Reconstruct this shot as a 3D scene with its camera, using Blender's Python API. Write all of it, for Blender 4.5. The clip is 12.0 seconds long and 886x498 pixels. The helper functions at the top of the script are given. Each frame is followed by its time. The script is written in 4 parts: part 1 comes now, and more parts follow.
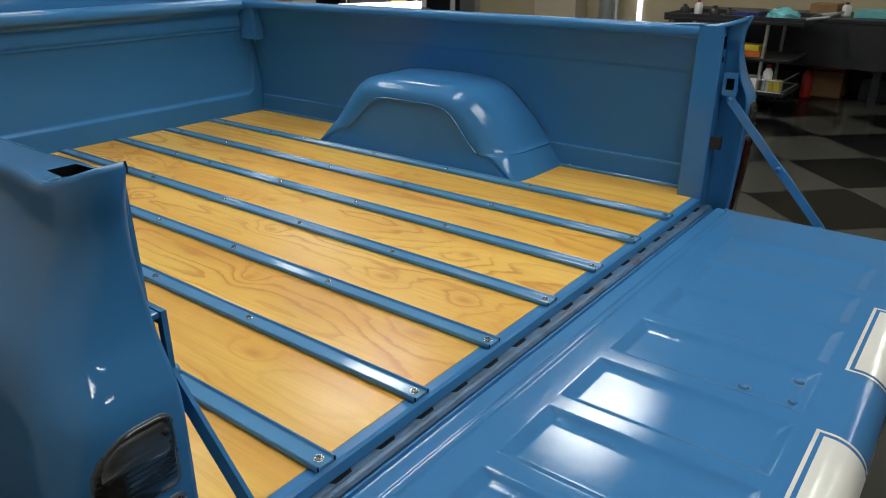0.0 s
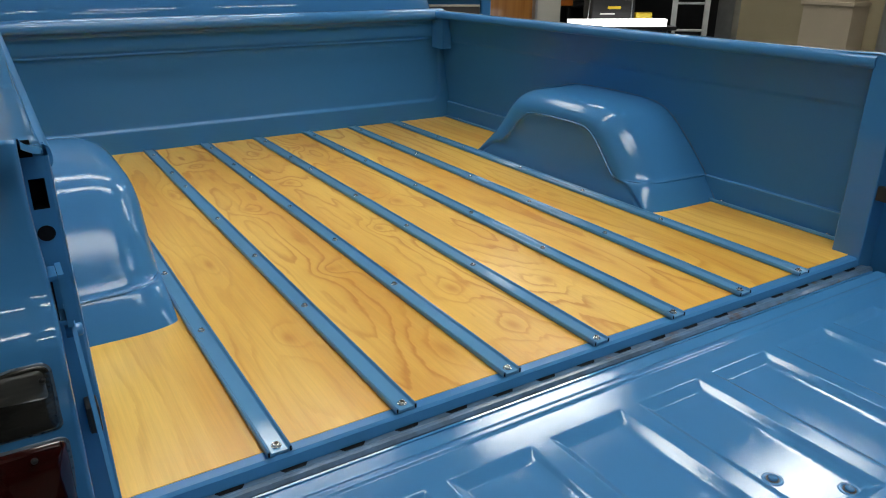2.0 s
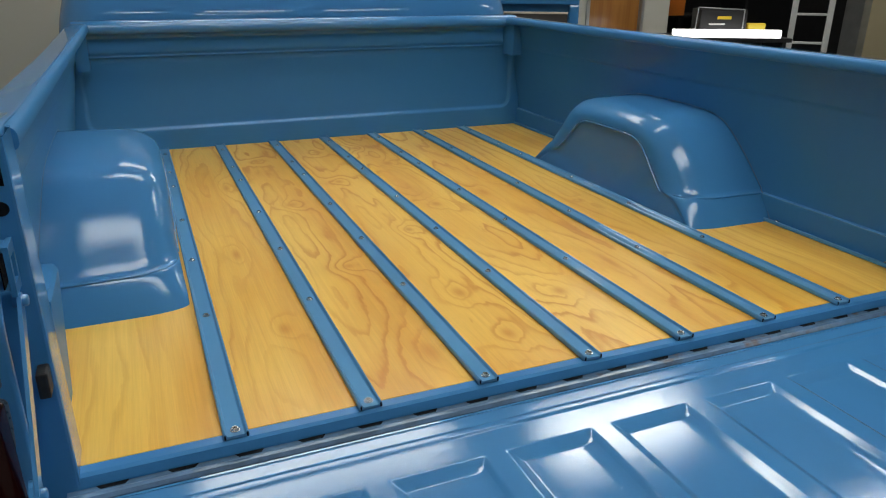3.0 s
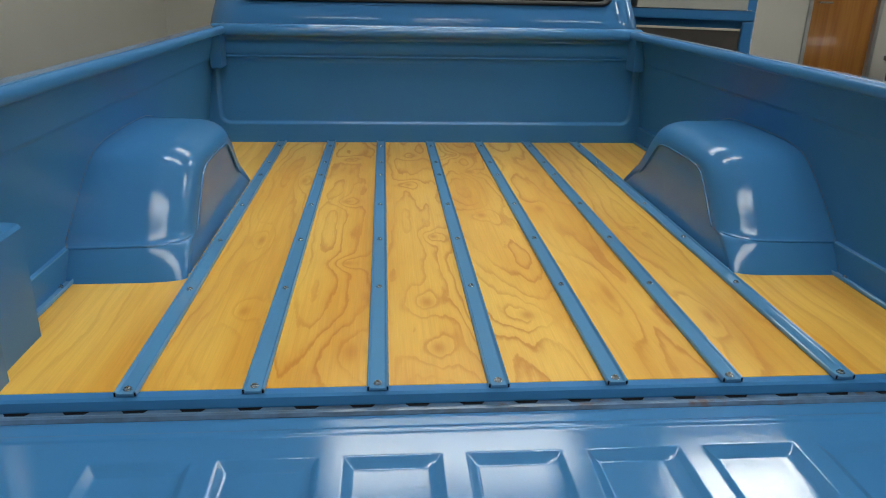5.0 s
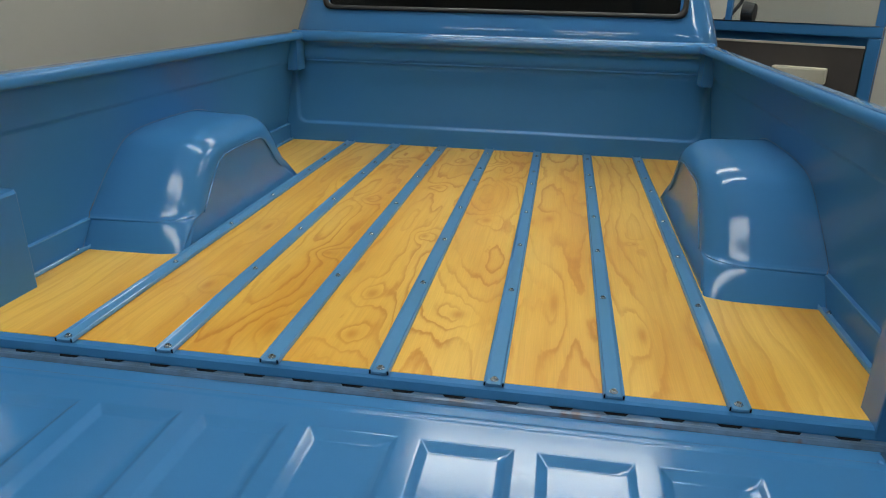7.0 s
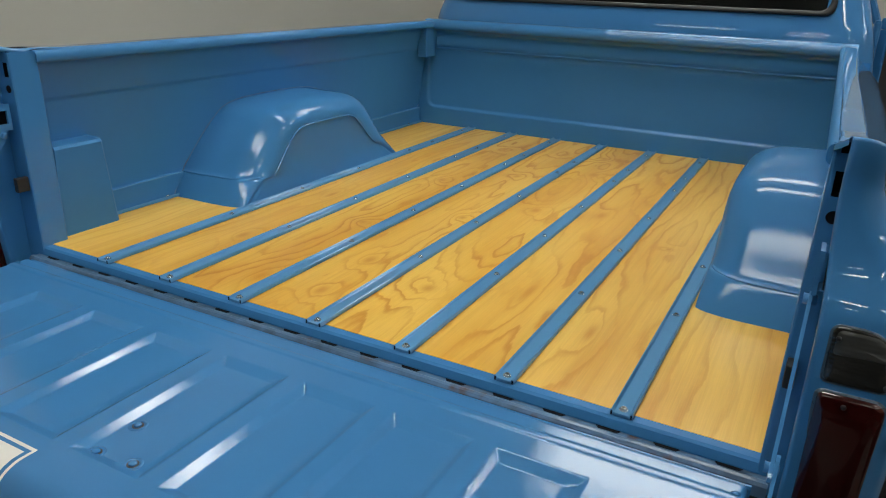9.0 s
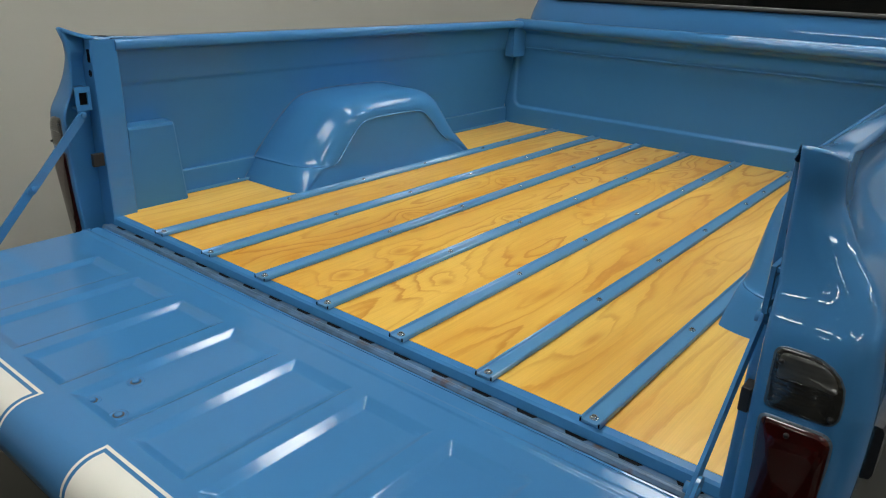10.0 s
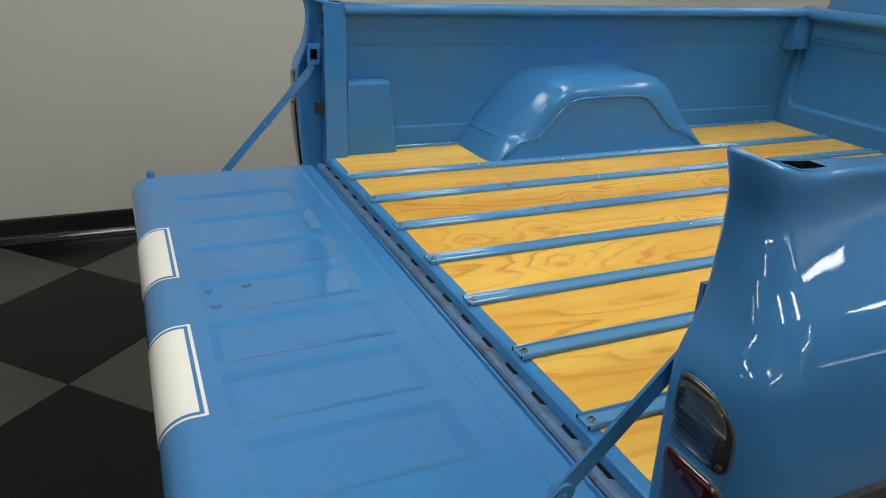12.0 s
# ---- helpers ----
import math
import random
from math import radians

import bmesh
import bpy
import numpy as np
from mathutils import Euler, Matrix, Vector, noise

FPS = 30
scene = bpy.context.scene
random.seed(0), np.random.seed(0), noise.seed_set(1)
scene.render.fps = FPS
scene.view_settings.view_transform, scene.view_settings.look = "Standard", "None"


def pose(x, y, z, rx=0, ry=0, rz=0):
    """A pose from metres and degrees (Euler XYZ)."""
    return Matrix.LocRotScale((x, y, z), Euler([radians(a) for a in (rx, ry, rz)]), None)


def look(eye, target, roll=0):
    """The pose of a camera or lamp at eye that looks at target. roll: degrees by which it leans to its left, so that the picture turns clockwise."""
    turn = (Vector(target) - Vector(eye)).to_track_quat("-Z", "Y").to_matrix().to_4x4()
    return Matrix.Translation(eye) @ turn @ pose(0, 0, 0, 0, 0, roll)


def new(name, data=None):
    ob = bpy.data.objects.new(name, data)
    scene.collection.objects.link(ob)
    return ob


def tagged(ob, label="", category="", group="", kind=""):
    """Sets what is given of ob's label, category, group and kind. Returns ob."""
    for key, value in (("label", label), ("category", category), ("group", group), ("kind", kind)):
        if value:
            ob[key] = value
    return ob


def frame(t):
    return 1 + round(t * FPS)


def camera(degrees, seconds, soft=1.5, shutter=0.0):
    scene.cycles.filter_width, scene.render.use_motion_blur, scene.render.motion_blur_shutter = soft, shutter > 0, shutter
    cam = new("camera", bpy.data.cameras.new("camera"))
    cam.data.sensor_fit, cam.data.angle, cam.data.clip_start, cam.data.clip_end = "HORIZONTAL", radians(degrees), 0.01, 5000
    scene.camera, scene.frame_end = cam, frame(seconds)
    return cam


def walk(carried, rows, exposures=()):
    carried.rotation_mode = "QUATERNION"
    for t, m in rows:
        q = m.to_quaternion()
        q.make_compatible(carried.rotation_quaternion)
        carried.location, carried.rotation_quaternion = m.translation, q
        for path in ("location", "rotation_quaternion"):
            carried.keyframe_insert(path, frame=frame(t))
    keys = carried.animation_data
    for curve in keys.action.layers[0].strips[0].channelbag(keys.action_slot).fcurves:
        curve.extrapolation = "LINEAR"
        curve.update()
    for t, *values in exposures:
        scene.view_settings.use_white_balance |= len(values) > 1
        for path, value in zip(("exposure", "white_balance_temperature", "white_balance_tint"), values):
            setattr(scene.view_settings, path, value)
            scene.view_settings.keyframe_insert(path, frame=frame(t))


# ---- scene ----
cam = camera(63.1, 12.0, soft=1.1)
PATH = [
    (0, (-1.119, -0.612, 0.636), (0.343, 0.517, -0.131), -0.2),
    (0.5, (-1.058, -0.678, 0.632), (0.31, 0.57, -0.124), -0.1),
    (1, (-0.993, -0.73, 0.633), (0.273, 0.621, -0.123), 0.1),
    (1.5, (-0.915, -0.791, 0.633), (0.206, 0.692, -0.104), 0.1),
    (2, (-0.846, -0.832, 0.632), (0.138, 0.747, -0.101), 0.3),
    (2.5, (-0.764, -0.875, 0.632), (0.102, 0.774, -0.096), 0.4),
    (3, (-0.668, -0.922, 0.623), (0.06, 0.797, -0.092), 0.5),
    (3.5, (-0.573, -0.966, 0.618), (0.015, 0.812, -0.084), 0.9),
    (5.5, (-0.064, -1.054, 0.634), (-0.015, 0.82, -0.062), 1.1),
    (6, (0.041, -1.066, 0.634), (0.0, 0.812, -0.051), 1.1),
    (6.5, (0.163, -1.08, 0.634), (-0.001, 0.793, -0.046), 1.2),
    (7, (0.274, -1.088, 0.634), (-0.014, 0.771, -0.045), 1.4),
    (9, (0.796, -1.0, 0.637), (-0.075, 0.655, -0.071), 1.8),
    (9.5, (0.907, -0.947, 0.636), (-0.125, 0.613, -0.07), 2.1),
    (10, (0.997, -0.891, 0.637), (-0.162, 0.573, -0.079), 2.2),
    (10.5, (1.097, -0.822, 0.639), (-0.22, 0.499, -0.082), 2.4),
    (11, (1.164, -0.757, 0.639), (-0.272, 0.432, -0.085), 2.5),
    (11.5, (1.234, -0.666, 0.641), (-0.333, 0.327, -0.105), 2.8),
    (12, (1.3, -0.568, 0.642), (-0.373, 0.19, -0.151), 2.8),
]
walk(cam, [(t, look(eye, target, roll)) for t, eye, target, roll in PATH], [(0, 0.12, 6420, 10), (3.7, 0.08, 6520, 10), (6, 0.06, 6510, 10), (8.8, 0.12, 6550, 10), (10.5, 0.29, 6560, 10), (12, 0.36, 6450, 10)])

# ---- world and light ----
GROUND = -0.68
world = bpy.data.worlds.new("world")
scene.world = world
world.use_nodes = True
wbg = world.node_tree.nodes["Background"]
wbg.inputs[0].default_value, wbg.inputs[1].default_value = (0.6, 0.7, 0.85, 1), 0.05
PANEL_POWER, TUBE_POWER = 10.4, 17.0


# ---- materials ----
def mat(name, color, rough=0.5, metal=0.0, coat=0.0, spec=0.5):
    m = bpy.data.materials.new(name)
    m.use_nodes = True
    b = m.node_tree.nodes["Principled BSDF"]
    b.inputs["Base Color"].default_value = (*color, 1)
    b.inputs["Roughness"].default_value = rough
    b.inputs["Metallic"].default_value = metal
    b.inputs["Coat Weight"].default_value = coat
    b.inputs["Coat Roughness"].default_value = 0.04
    b.inputs["Specular IOR Level"].default_value = spec
    return m, m.node_tree, b


def node(nt, kind, **values):
    n = nt.nodes.new(kind)
    for k, v in values.items():
        n.inputs[k].default_value = v
    return n


def noise_tex(nt, scale, detail=3.0, rough=0.5, coords="Object", stretch=None, shift=None):
    tc = nt.nodes.new("ShaderNodeTexCoord")
    out = tc.outputs[coords]
    if stretch is not None or shift is not None:
        mp = nt.nodes.new("ShaderNodeMapping")
        if stretch is not None:
            mp.inputs["Scale"].default_value = stretch
        nt.links.new(out, mp.inputs["Vector"])
        if shift is not None:
            nt.links.new(shift, mp.inputs["Location"])
        out = mp.outputs[0]
    n = node(nt, "ShaderNodeTexNoise", Scale=scale, Detail=detail, Roughness=rough)
    nt.links.new(out, n.inputs["Vector"])
    return n


def ramp(nt, src, stops):
    r = nt.nodes.new("ShaderNodeValToRGB")
    e = r.color_ramp.elements
    while len(e) < len(stops):
        e.new(0.5)
    for el, (p, c) in zip(e, stops):
        el.position, el.color = p, (*c, 1)
    nt.links.new(src, r.inputs[0])
    return r


def mixed(nt, fac, a, b, blend="MIX"):
    mx = nt.nodes.new("ShaderNodeMix")
    mx.data_type, mx.blend_type = "RGBA", blend
    for slot, v in ((0, fac), (6, a), (7, b)):
        if isinstance(v, (int, float)):
            mx.inputs[slot].default_value = v
        elif isinstance(v, tuple):
            mx.inputs[slot].default_value = (*v, 1)
        else:
            nt.links.new(v, mx.inputs[slot])
    return mx.outputs[2]


def math_node(nt, op, a, b=None):
    n = nt.nodes.new("ShaderNodeMath")
    n.operation = op
    for i, v in enumerate((a, b)):
        if v is None:
            continue
        if isinstance(v, (int, float)):
            n.inputs[i].default_value = v
        else:
            nt.links.new(v, n.inputs[i])
    return n.outputs[0]


def bump(nt, b, height, strength, distance, slot="Normal"):
    n = node(nt, "ShaderNodeBump", Strength=strength, Distance=distance)
    nt.links.new(height, n.inputs["Height"])
    nt.links.new(n.outputs[0], b.inputs[slot])


def mottled(name, color, dark, rough=0.5, scale=6.0, fine=120.0, metal=0.0, coat=0.0, relief=0.1, distance=0.001, spec=0.5):
    """A surface with broad blotches between two colours and a fine relief."""
    m, nt, b = mat(name, color, rough, metal, coat, spec)
    big, small = noise_tex(nt, scale, 4.0), noise_tex(nt, fine, 3.0)
    r = ramp(nt, big.outputs[0], ((0.3, dark), (0.7, color)))
    nt.links.new(r.outputs[0], b.inputs["Base Color"])
    rr = ramp(nt, small.outputs[0], ((0.3, (rough * 0.85,) * 3), (0.7, (min(1, rough * 1.15),) * 3)))
    nt.links.new(rr.outputs[0], b.inputs["Roughness"])
    bump(nt, b, small.outputs[0], relief, distance)
    return m


def paint(name, color, dark, rough, peel, coat=1.0, coat_rough=0.06, index=1.45):
    """Body paint: a coat with orange peel over a slightly uneven colour."""
    m, nt, b = mat(name, color, rough, 0.0, coat, 0.08)
    b.inputs["Coat Roughness"].default_value = coat_rough
    b.inputs["Coat IOR"].default_value = index
    big = noise_tex(nt, 3.0, 3.0)
    r = ramp(nt, big.outputs[0], ((0.3, dark), (0.7, color)))
    nt.links.new(r.outputs[0], b.inputs["Base Color"])
    fine, wave = noise_tex(nt, 300.0, 2.0), noise_tex(nt, 26.0, 2.0)
    h = math_node(nt, "ADD", math_node(nt, "MULTIPLY", fine.outputs[0], 1.0), math_node(nt, "MULTIPLY", wave.outputs[0], 0.8))
    bump(nt, b, h, peel, 0.0012, "Coat Normal")
    bump(nt, b, fine.outputs[0], peel * 0.8, 0.0006)
    return m


BODY, BODY_DARK = (0.045, 0.190, 0.416), (0.041, 0.178, 0.396)
BLUE = paint("blue_body_paint", BODY, BODY_DARK, 0.45, 0.020, 1.0, 0.010, 1.53)
GATE_BLUE = paint("blue_tailgate_paint", BODY, BODY_DARK, 0.45, 0.12, 1.0, 0.030, 1.55)
TUB_BLUE = paint("blue_tub_enamel", BODY, BODY_DARK, 0.45, 0.12, 0.8, 0.055, 1.42)
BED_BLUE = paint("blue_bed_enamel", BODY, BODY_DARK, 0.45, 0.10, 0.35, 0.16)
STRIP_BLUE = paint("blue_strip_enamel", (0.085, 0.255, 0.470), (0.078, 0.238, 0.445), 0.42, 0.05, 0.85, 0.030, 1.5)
WHITE = paint("white_stripe_paint", (0.78, 0.76, 0.70), (0.74, 0.72, 0.66), 0.3, 0.06)


def wood(name, centre, seed, strength, spread, rings, knots):
    """Clear-coated flat-sawn pine along y: rings cut at a shallow depth, closed round the knots (x, y, half width, half length)."""
    m, nt, b = mat(name, (0.6, 0.34, 0.1), 0.5, 0.0, 0.40, 0.35)
    b.inputs["Coat Roughness"].default_value = 0.20
    shift = nt.nodes.new("ShaderNodeCombineXYZ")
    shift.inputs[0].default_value, shift.inputs[1].default_value, shift.inputs[2].default_value = seed * 3.7, seed * 5.3, seed * 1.9
    shift = shift.outputs[0]

    def wave(across, along, detail=1.5, rough=0.45):
        return noise_tex(nt, 1.0, detail, rough, stretch=(across, along, 1.0), shift=shift).outputs[0]

    xyz = nt.nodes.new("ShaderNodeSeparateXYZ")
    nt.links.new(nt.nodes.new("ShaderNodeTexCoord").outputs["Object"], xyz.inputs[0])
    # distance from the pith line, which wanders along the plank and runs nearer and farther below the face
    side = math_node(nt, "SUBTRACT", xyz.outputs[0], centre)
    side = math_node(nt, "ADD", side, math_node(nt, "MULTIPLY", math_node(nt, "SUBTRACT", wave(1.0, 1.5), 0.5), 0.16))
    depth = math_node(nt, "ADD", math_node(nt, "MULTIPLY", wave(4.5, 1.25, 1.2, 0.4), spread), 0.02)
    r = math_node(nt, "SQRT", math_node(nt, "ADD", math_node(nt, "MULTIPLY", side, side), math_node(nt, "MULTIPLY", depth, depth)))
    # slow swells and a ragged edge
    r = math_node(nt, "ADD", r, math_node(nt, "MULTIPLY", wave(9.0, 1.15, 1.8, 0.45), spread * 0.52))
    r = math_node(nt, "ADD", r, math_node(nt, "MULTIPLY", wave(26.0, 5.0, 2.0), 0.010 + spread * 0.09))
    r = math_node(nt, "ADD", r, math_node(nt, "MULTIPLY", wave(44.0, 11.0, 3.5, 0.62), 0.013))
    eyes = None
    for kx, ky, hx, hy in knots:
        dx = math_node(nt, "DIVIDE", math_node(nt, "SUBTRACT", xyz.outputs[0], kx), hx)
        dy = math_node(nt, "DIVIDE", math_node(nt, "SUBTRACT", xyz.outputs[1], ky), hy)
        d2 = math_node(nt, "ADD", math_node(nt, "MULTIPLY", dx, dx), math_node(nt, "MULTIPLY", dy, dy))
        bell = math_node(nt, "POWER", 2.718, math_node(nt, "MULTIPLY", d2, -1.0))
        r = math_node(nt, "ADD", r, math_node(nt, "MULTIPLY", bell, 0.038))
        core = math_node(nt, "POWER", 2.718, math_node(nt, "MULTIPLY", d2, -9.0))
        eyes = core if eyes is None else math_node(nt, "MAXIMUM", eyes, core)
    ring = math_node(nt, "MULTIPLY", r, rings)
    band = math_node(nt, "FRACT", ring)
    late = ramp(nt, band, ((0.0, (0.14,) * 3), (0.34, (0.04,) * 3), (0.66, (0.26,) * 3), (0.86, (1.0,) * 3), (0.93, (0.85,) * 3), (0.985, (0.14,) * 3)))
    # every few rings a darker one
    year = ramp(nt, noise_tex(nt, 1.0, 1.0, 0.5, stretch=(9.0, 2.2, 1.0), shift=shift).outputs[0], ((0.34, (0.25,) * 3), (0.62, (1.0,) * 3)))
    # stronger dark figure towards the plank's front end, partly shade put into the colour
    front = ramp(nt, math_node(nt, "MULTIPLY", xyz.outputs[1], 0.5), ((0.58, (0.0,) * 3), (0.84, (1.0,) * 3)))
    year = math_node(nt, "MAXIMUM", year.outputs[0], front.outputs[0])
    amount = math_node(nt, "MULTIPLY", math_node(nt, "MULTIPLY", late.outputs[0], year), min(1.0, strength * 1.06))
    if eyes is not None:
        amount = math_node(nt, "MAXIMUM", amount, math_node(nt, "MULTIPLY", eyes, 0.75))
    lines = ramp(nt, wave(75.0, 0.9, 2.0, 0.5), ((0.46, (0.0,) * 3), (0.70, (0.26,) * 3)))
    amount = math_node(nt, "MAXIMUM", amount, lines.outputs[0])
    broad = ramp(nt, wave(6.5, 1.3, 2.0, 0.5), ((0.32, (0.690, 0.356, 0.038)), (0.62, (0.840, 0.532, 0.098))))
    base = mixed(nt, strength * 0.18, broad.outputs[0], (0.60, 0.265, 0.016))
    col = mixed(nt, amount, base, (0.540, 0.215, 0.010))
    grain = noise_tex(nt, 1.0, 3.0, 0.6, stretch=(420.0, 9.0, 1.0), shift=shift)
    g = ramp(nt, grain.outputs[0], ((0.35, (0.95,) * 3), (0.65, (1.03,) * 3)))
    nt.links.new(mixed(nt, 1.0, col, g.outputs[0], "MULTIPLY"), b.inputs["Base Color"])
    bump(nt, b, grain.outputs[0], 0.08, 0.0004)
    return m


STEEL = mottled("bolt_steel", (0.62, 0.62, 0.60), (0.5, 0.5, 0.48), 0.25, 60, 900, 1.0)
CHROME = mottled("chrome", (0.8, 0.8, 0.8), (0.74, 0.74, 0.74), 0.08, 8, 300, 1.0, 0, 0.02)
BLACK = mottled("black_rubber", (0.014, 0.014, 0.015), (0.009, 0.009, 0.01), 0.55, 20, 300, 0, 0, 0.15)
# near-black colour that stands in for the shade inside openings
HOLLOW_SHADE = mottled("cavity_shade", (0.006, 0.007, 0.010), (0.004, 0.005, 0.007), 0.8, 20, 200, spec=0.1)
SEAM_BLUE = mottled("grimy_blue_seam", (0.09, 0.185, 0.33), (0.05, 0.09, 0.14), 0.4, 22, 250, 0, 0.3, 0.3)
def rusty(m, rust):
    """Rust blotches over a finished material."""
    nt = m.node_tree
    b = nt.nodes["Principled BSDF"]
    under = b.inputs["Base Color"].links[0].from_socket
    n = noise_tex(nt, 9.0, 4.0, 0.6)
    spots = ramp(nt, n.outputs[0], ((0.60, (0.0,) * 3), (0.68, (1.0,) * 3)))
    nt.links.new(mixed(nt, spots.outputs[0], under, rust), b.inputs["Base Color"])


rusty(SEAM_BLUE, (0.10, 0.045, 0.022))
# dark colour for the shade in the hinge gap and round the screws
SEAM_SHADE = mottled("seam_shade", (0.05, 0.07, 0.09), (0.025, 0.02, 0.016), 0.55, 30, 250, 0, 0, 0.3)
WALL = mottled("wall_paint", (0.51, 0.495, 0.442), (0.485, 0.47, 0.418), 0.7, 1.2, 160, 0, 0, 0.12, 0.002)
UNSEEN_GREY = mottled("grey_wall_paint", (0.10, 0.10, 0.097), (0.085, 0.085, 0.082), 0.7, 1.2, 160)
BEIGE = mottled("beige_wall_paint", (0.46, 0.39, 0.25), (0.42, 0.35, 0.22), 0.7, 1.5, 160, 0, 0, 0.12, 0.002)
PALE = mottled("pale_cabinet_paint", (0.55, 0.46, 0.34), (0.50, 0.42, 0.31), 0.6, 2.0, 200)
CEIL = mottled("ceiling_paint", (0.46, 0.46, 0.45), (0.42, 0.42, 0.41), 0.8, 1.0, 90)
TILE_D = mottled("black_vinyl_tile", (0.0060, 0.0060, 0.0064), (0.0045, 0.0045, 0.0046), 0.22, 3, 500, 0, 0, 0.0, 0.001, 0.12)
TILE_L = mottled("grey_vinyl_tile", (0.060, 0.058, 0.050), (0.046, 0.045, 0.039), 0.22, 3, 500, 0, 0, 0.0, 0.001, 0.22)
GROUT = mottled("floor_joint", (0.02, 0.02, 0.02), (0.012, 0.012, 0.012), 0.7)
BASEB = mottled("black_baseboard", (0.010, 0.010, 0.011), (0.007, 0.007, 0.008), 0.16, 5, 200)
TRIM = mottled("brown_vinyl_trim", (0.066, 0.055, 0.047), (0.055, 0.046, 0.040), 0.6, 8, 350, 0, 0, 0.3)
CREAM = mottled("cream_plastic", (0.58, 0.54, 0.42), (0.53, 0.49, 0.38), 0.45)
DARKMETAL = mottled("black_metal", (0.016, 0.016, 0.018), (0.011, 0.011, 0.012), 0.4, 8, 200)
GREYMETAL = mottled("grey_metal", (0.42, 0.43, 0.43), (0.34, 0.35, 0.35), 0.35, 8, 200, 0.7)
WHITEMETAL = mottled("white_enamel", (0.72, 0.71, 0.68), (0.66, 0.65, 0.62), 0.35, 6, 200)
ALU = mottled("aluminium", (0.72, 0.72, 0.71), (0.62, 0.62, 0.61), 0.35, 8, 200, 0.4)
CARD = mottled("cardboard", (0.30, 0.17, 0.075), (0.25, 0.14, 0.06), 0.8, 6, 200)
RED = mottled("red_plastic", (0.42, 0.03, 0.02), (0.34, 0.02, 0.015), 0.35)
YELLOW = mottled("yellow_plastic", (0.65, 0.48, 0.03), (0.55, 0.40, 0.02), 0.4)
ORANGE = mottled("orange_plastic", (0.62, 0.17, 0.02), (0.52, 0.14, 0.02), 0.4)
NAVY = mottled("navy_plastic", (0.02, 0.03, 0.16), (0.015, 0.022, 0.12), 0.4)
CLOTH = mottled("turquoise_cloth", (0.18, 0.50, 0.52), (0.13, 0.42, 0.45), 0.9, 14, 300, 0, 0, 0.4)
SEAT = mottled("seat_vinyl", (0.03, 0.03, 0.034), (0.022, 0.022, 0.025), 0.5, 8, 300)
TYRE = mottled("tyre_rubber", (0.02, 0.02, 0.02), (0.014, 0.014, 0.014), 0.75, 20, 200, 0, 0, 0.3)


def door_wood(name):
    m, nt, b = mat(name, (0.36, 0.15, 0.03), 0.3, 0.0, 0.3)
    n = noise_tex(nt, 1.0, 4.0, 0.55, stretch=(14.0, 14.0, 0.7))
    r = ramp(nt, n.outputs[0], ((0.3, (0.24, 0.085, 0.014)), (0.7, (0.42, 0.19, 0.045))))
    nt.links.new(r.outputs[0], b.inputs["Base Color"])
    bump(nt, b, n.outputs[0], 0.05, 0.001)
    return m


DOORWOOD = door_wood("stained_door_wood")


def glass(name, tint, rough=0.0, opaque=0.0):
    m, nt, b = mat(name, tint, rough)
    b.inputs["Transmission Weight"].default_value = 1.0 - opaque
    b.inputs["IOR"].default_value = 1.45
    return m


GLASS = glass("window_glass", (0.78, 0.82, 0.82))
TINTED = glass("tinted_window_glass", (0.025, 0.027, 0.03))
TINTED.node_tree.nodes["Principled BSDF"].inputs["Specular IOR Level"].default_value = 0.2
REDLENS = mottled("red_lamp_lens", (0.030, 0.0014, 0.0014), (0.020, 0.001, 0.001), 0.12, 9, 90, 0, 0.6, 0.1, 0.002)


def ribbed(name, color, dark):
    """Dark lamp plastic with fine level ribs."""
    m = mottled(name, color, dark, 0.14, 20, 120, 0, 0.7, 0.2, 0.001)
    nt = m.node_tree
    tc, w = nt.nodes.new("ShaderNodeTexCoord"), nt.nodes.new("ShaderNodeTexWave")
    w.wave_type, w.bands_direction = "BANDS", "Z"
    w.inputs["Scale"].default_value = 52.0
    w.inputs["Distortion"].default_value = 0.0
    nt.links.new(tc.outputs["Object"], w.inputs["Vector"])
    bump(nt, nt.nodes["Principled BSDF"], w.outputs["Fac"], 0.22, 0.001)
    return m


CLEARLENS = ribbed("smoked_reverse_lens", (0.020, 0.020, 0.019), (0.011, 0.011, 0.010))


PALELENS = ribbed("pale_reverse_lens", (0.060, 0.060, 0.058), (0.040, 0.040, 0.038))
BEZEL = mottled("dull_lamp_bezel", (0.075, 0.110, 0.150), (0.050, 0.075, 0.105), 0.30, 20, 200, 0.3)


def glow(name, color, strength):
    m = bpy.data.materials.new(name)
    m.use_nodes = True
    nt = m.node_tree
    nt.nodes.clear()
    e = node(nt, "ShaderNodeEmission", Strength=strength)
    e.inputs[0].default_value = (*color, 1)
    o = nt.nodes.new("ShaderNodeOutputMaterial")
    nt.links.new(e.outputs[0], o.inputs[0])
    return m




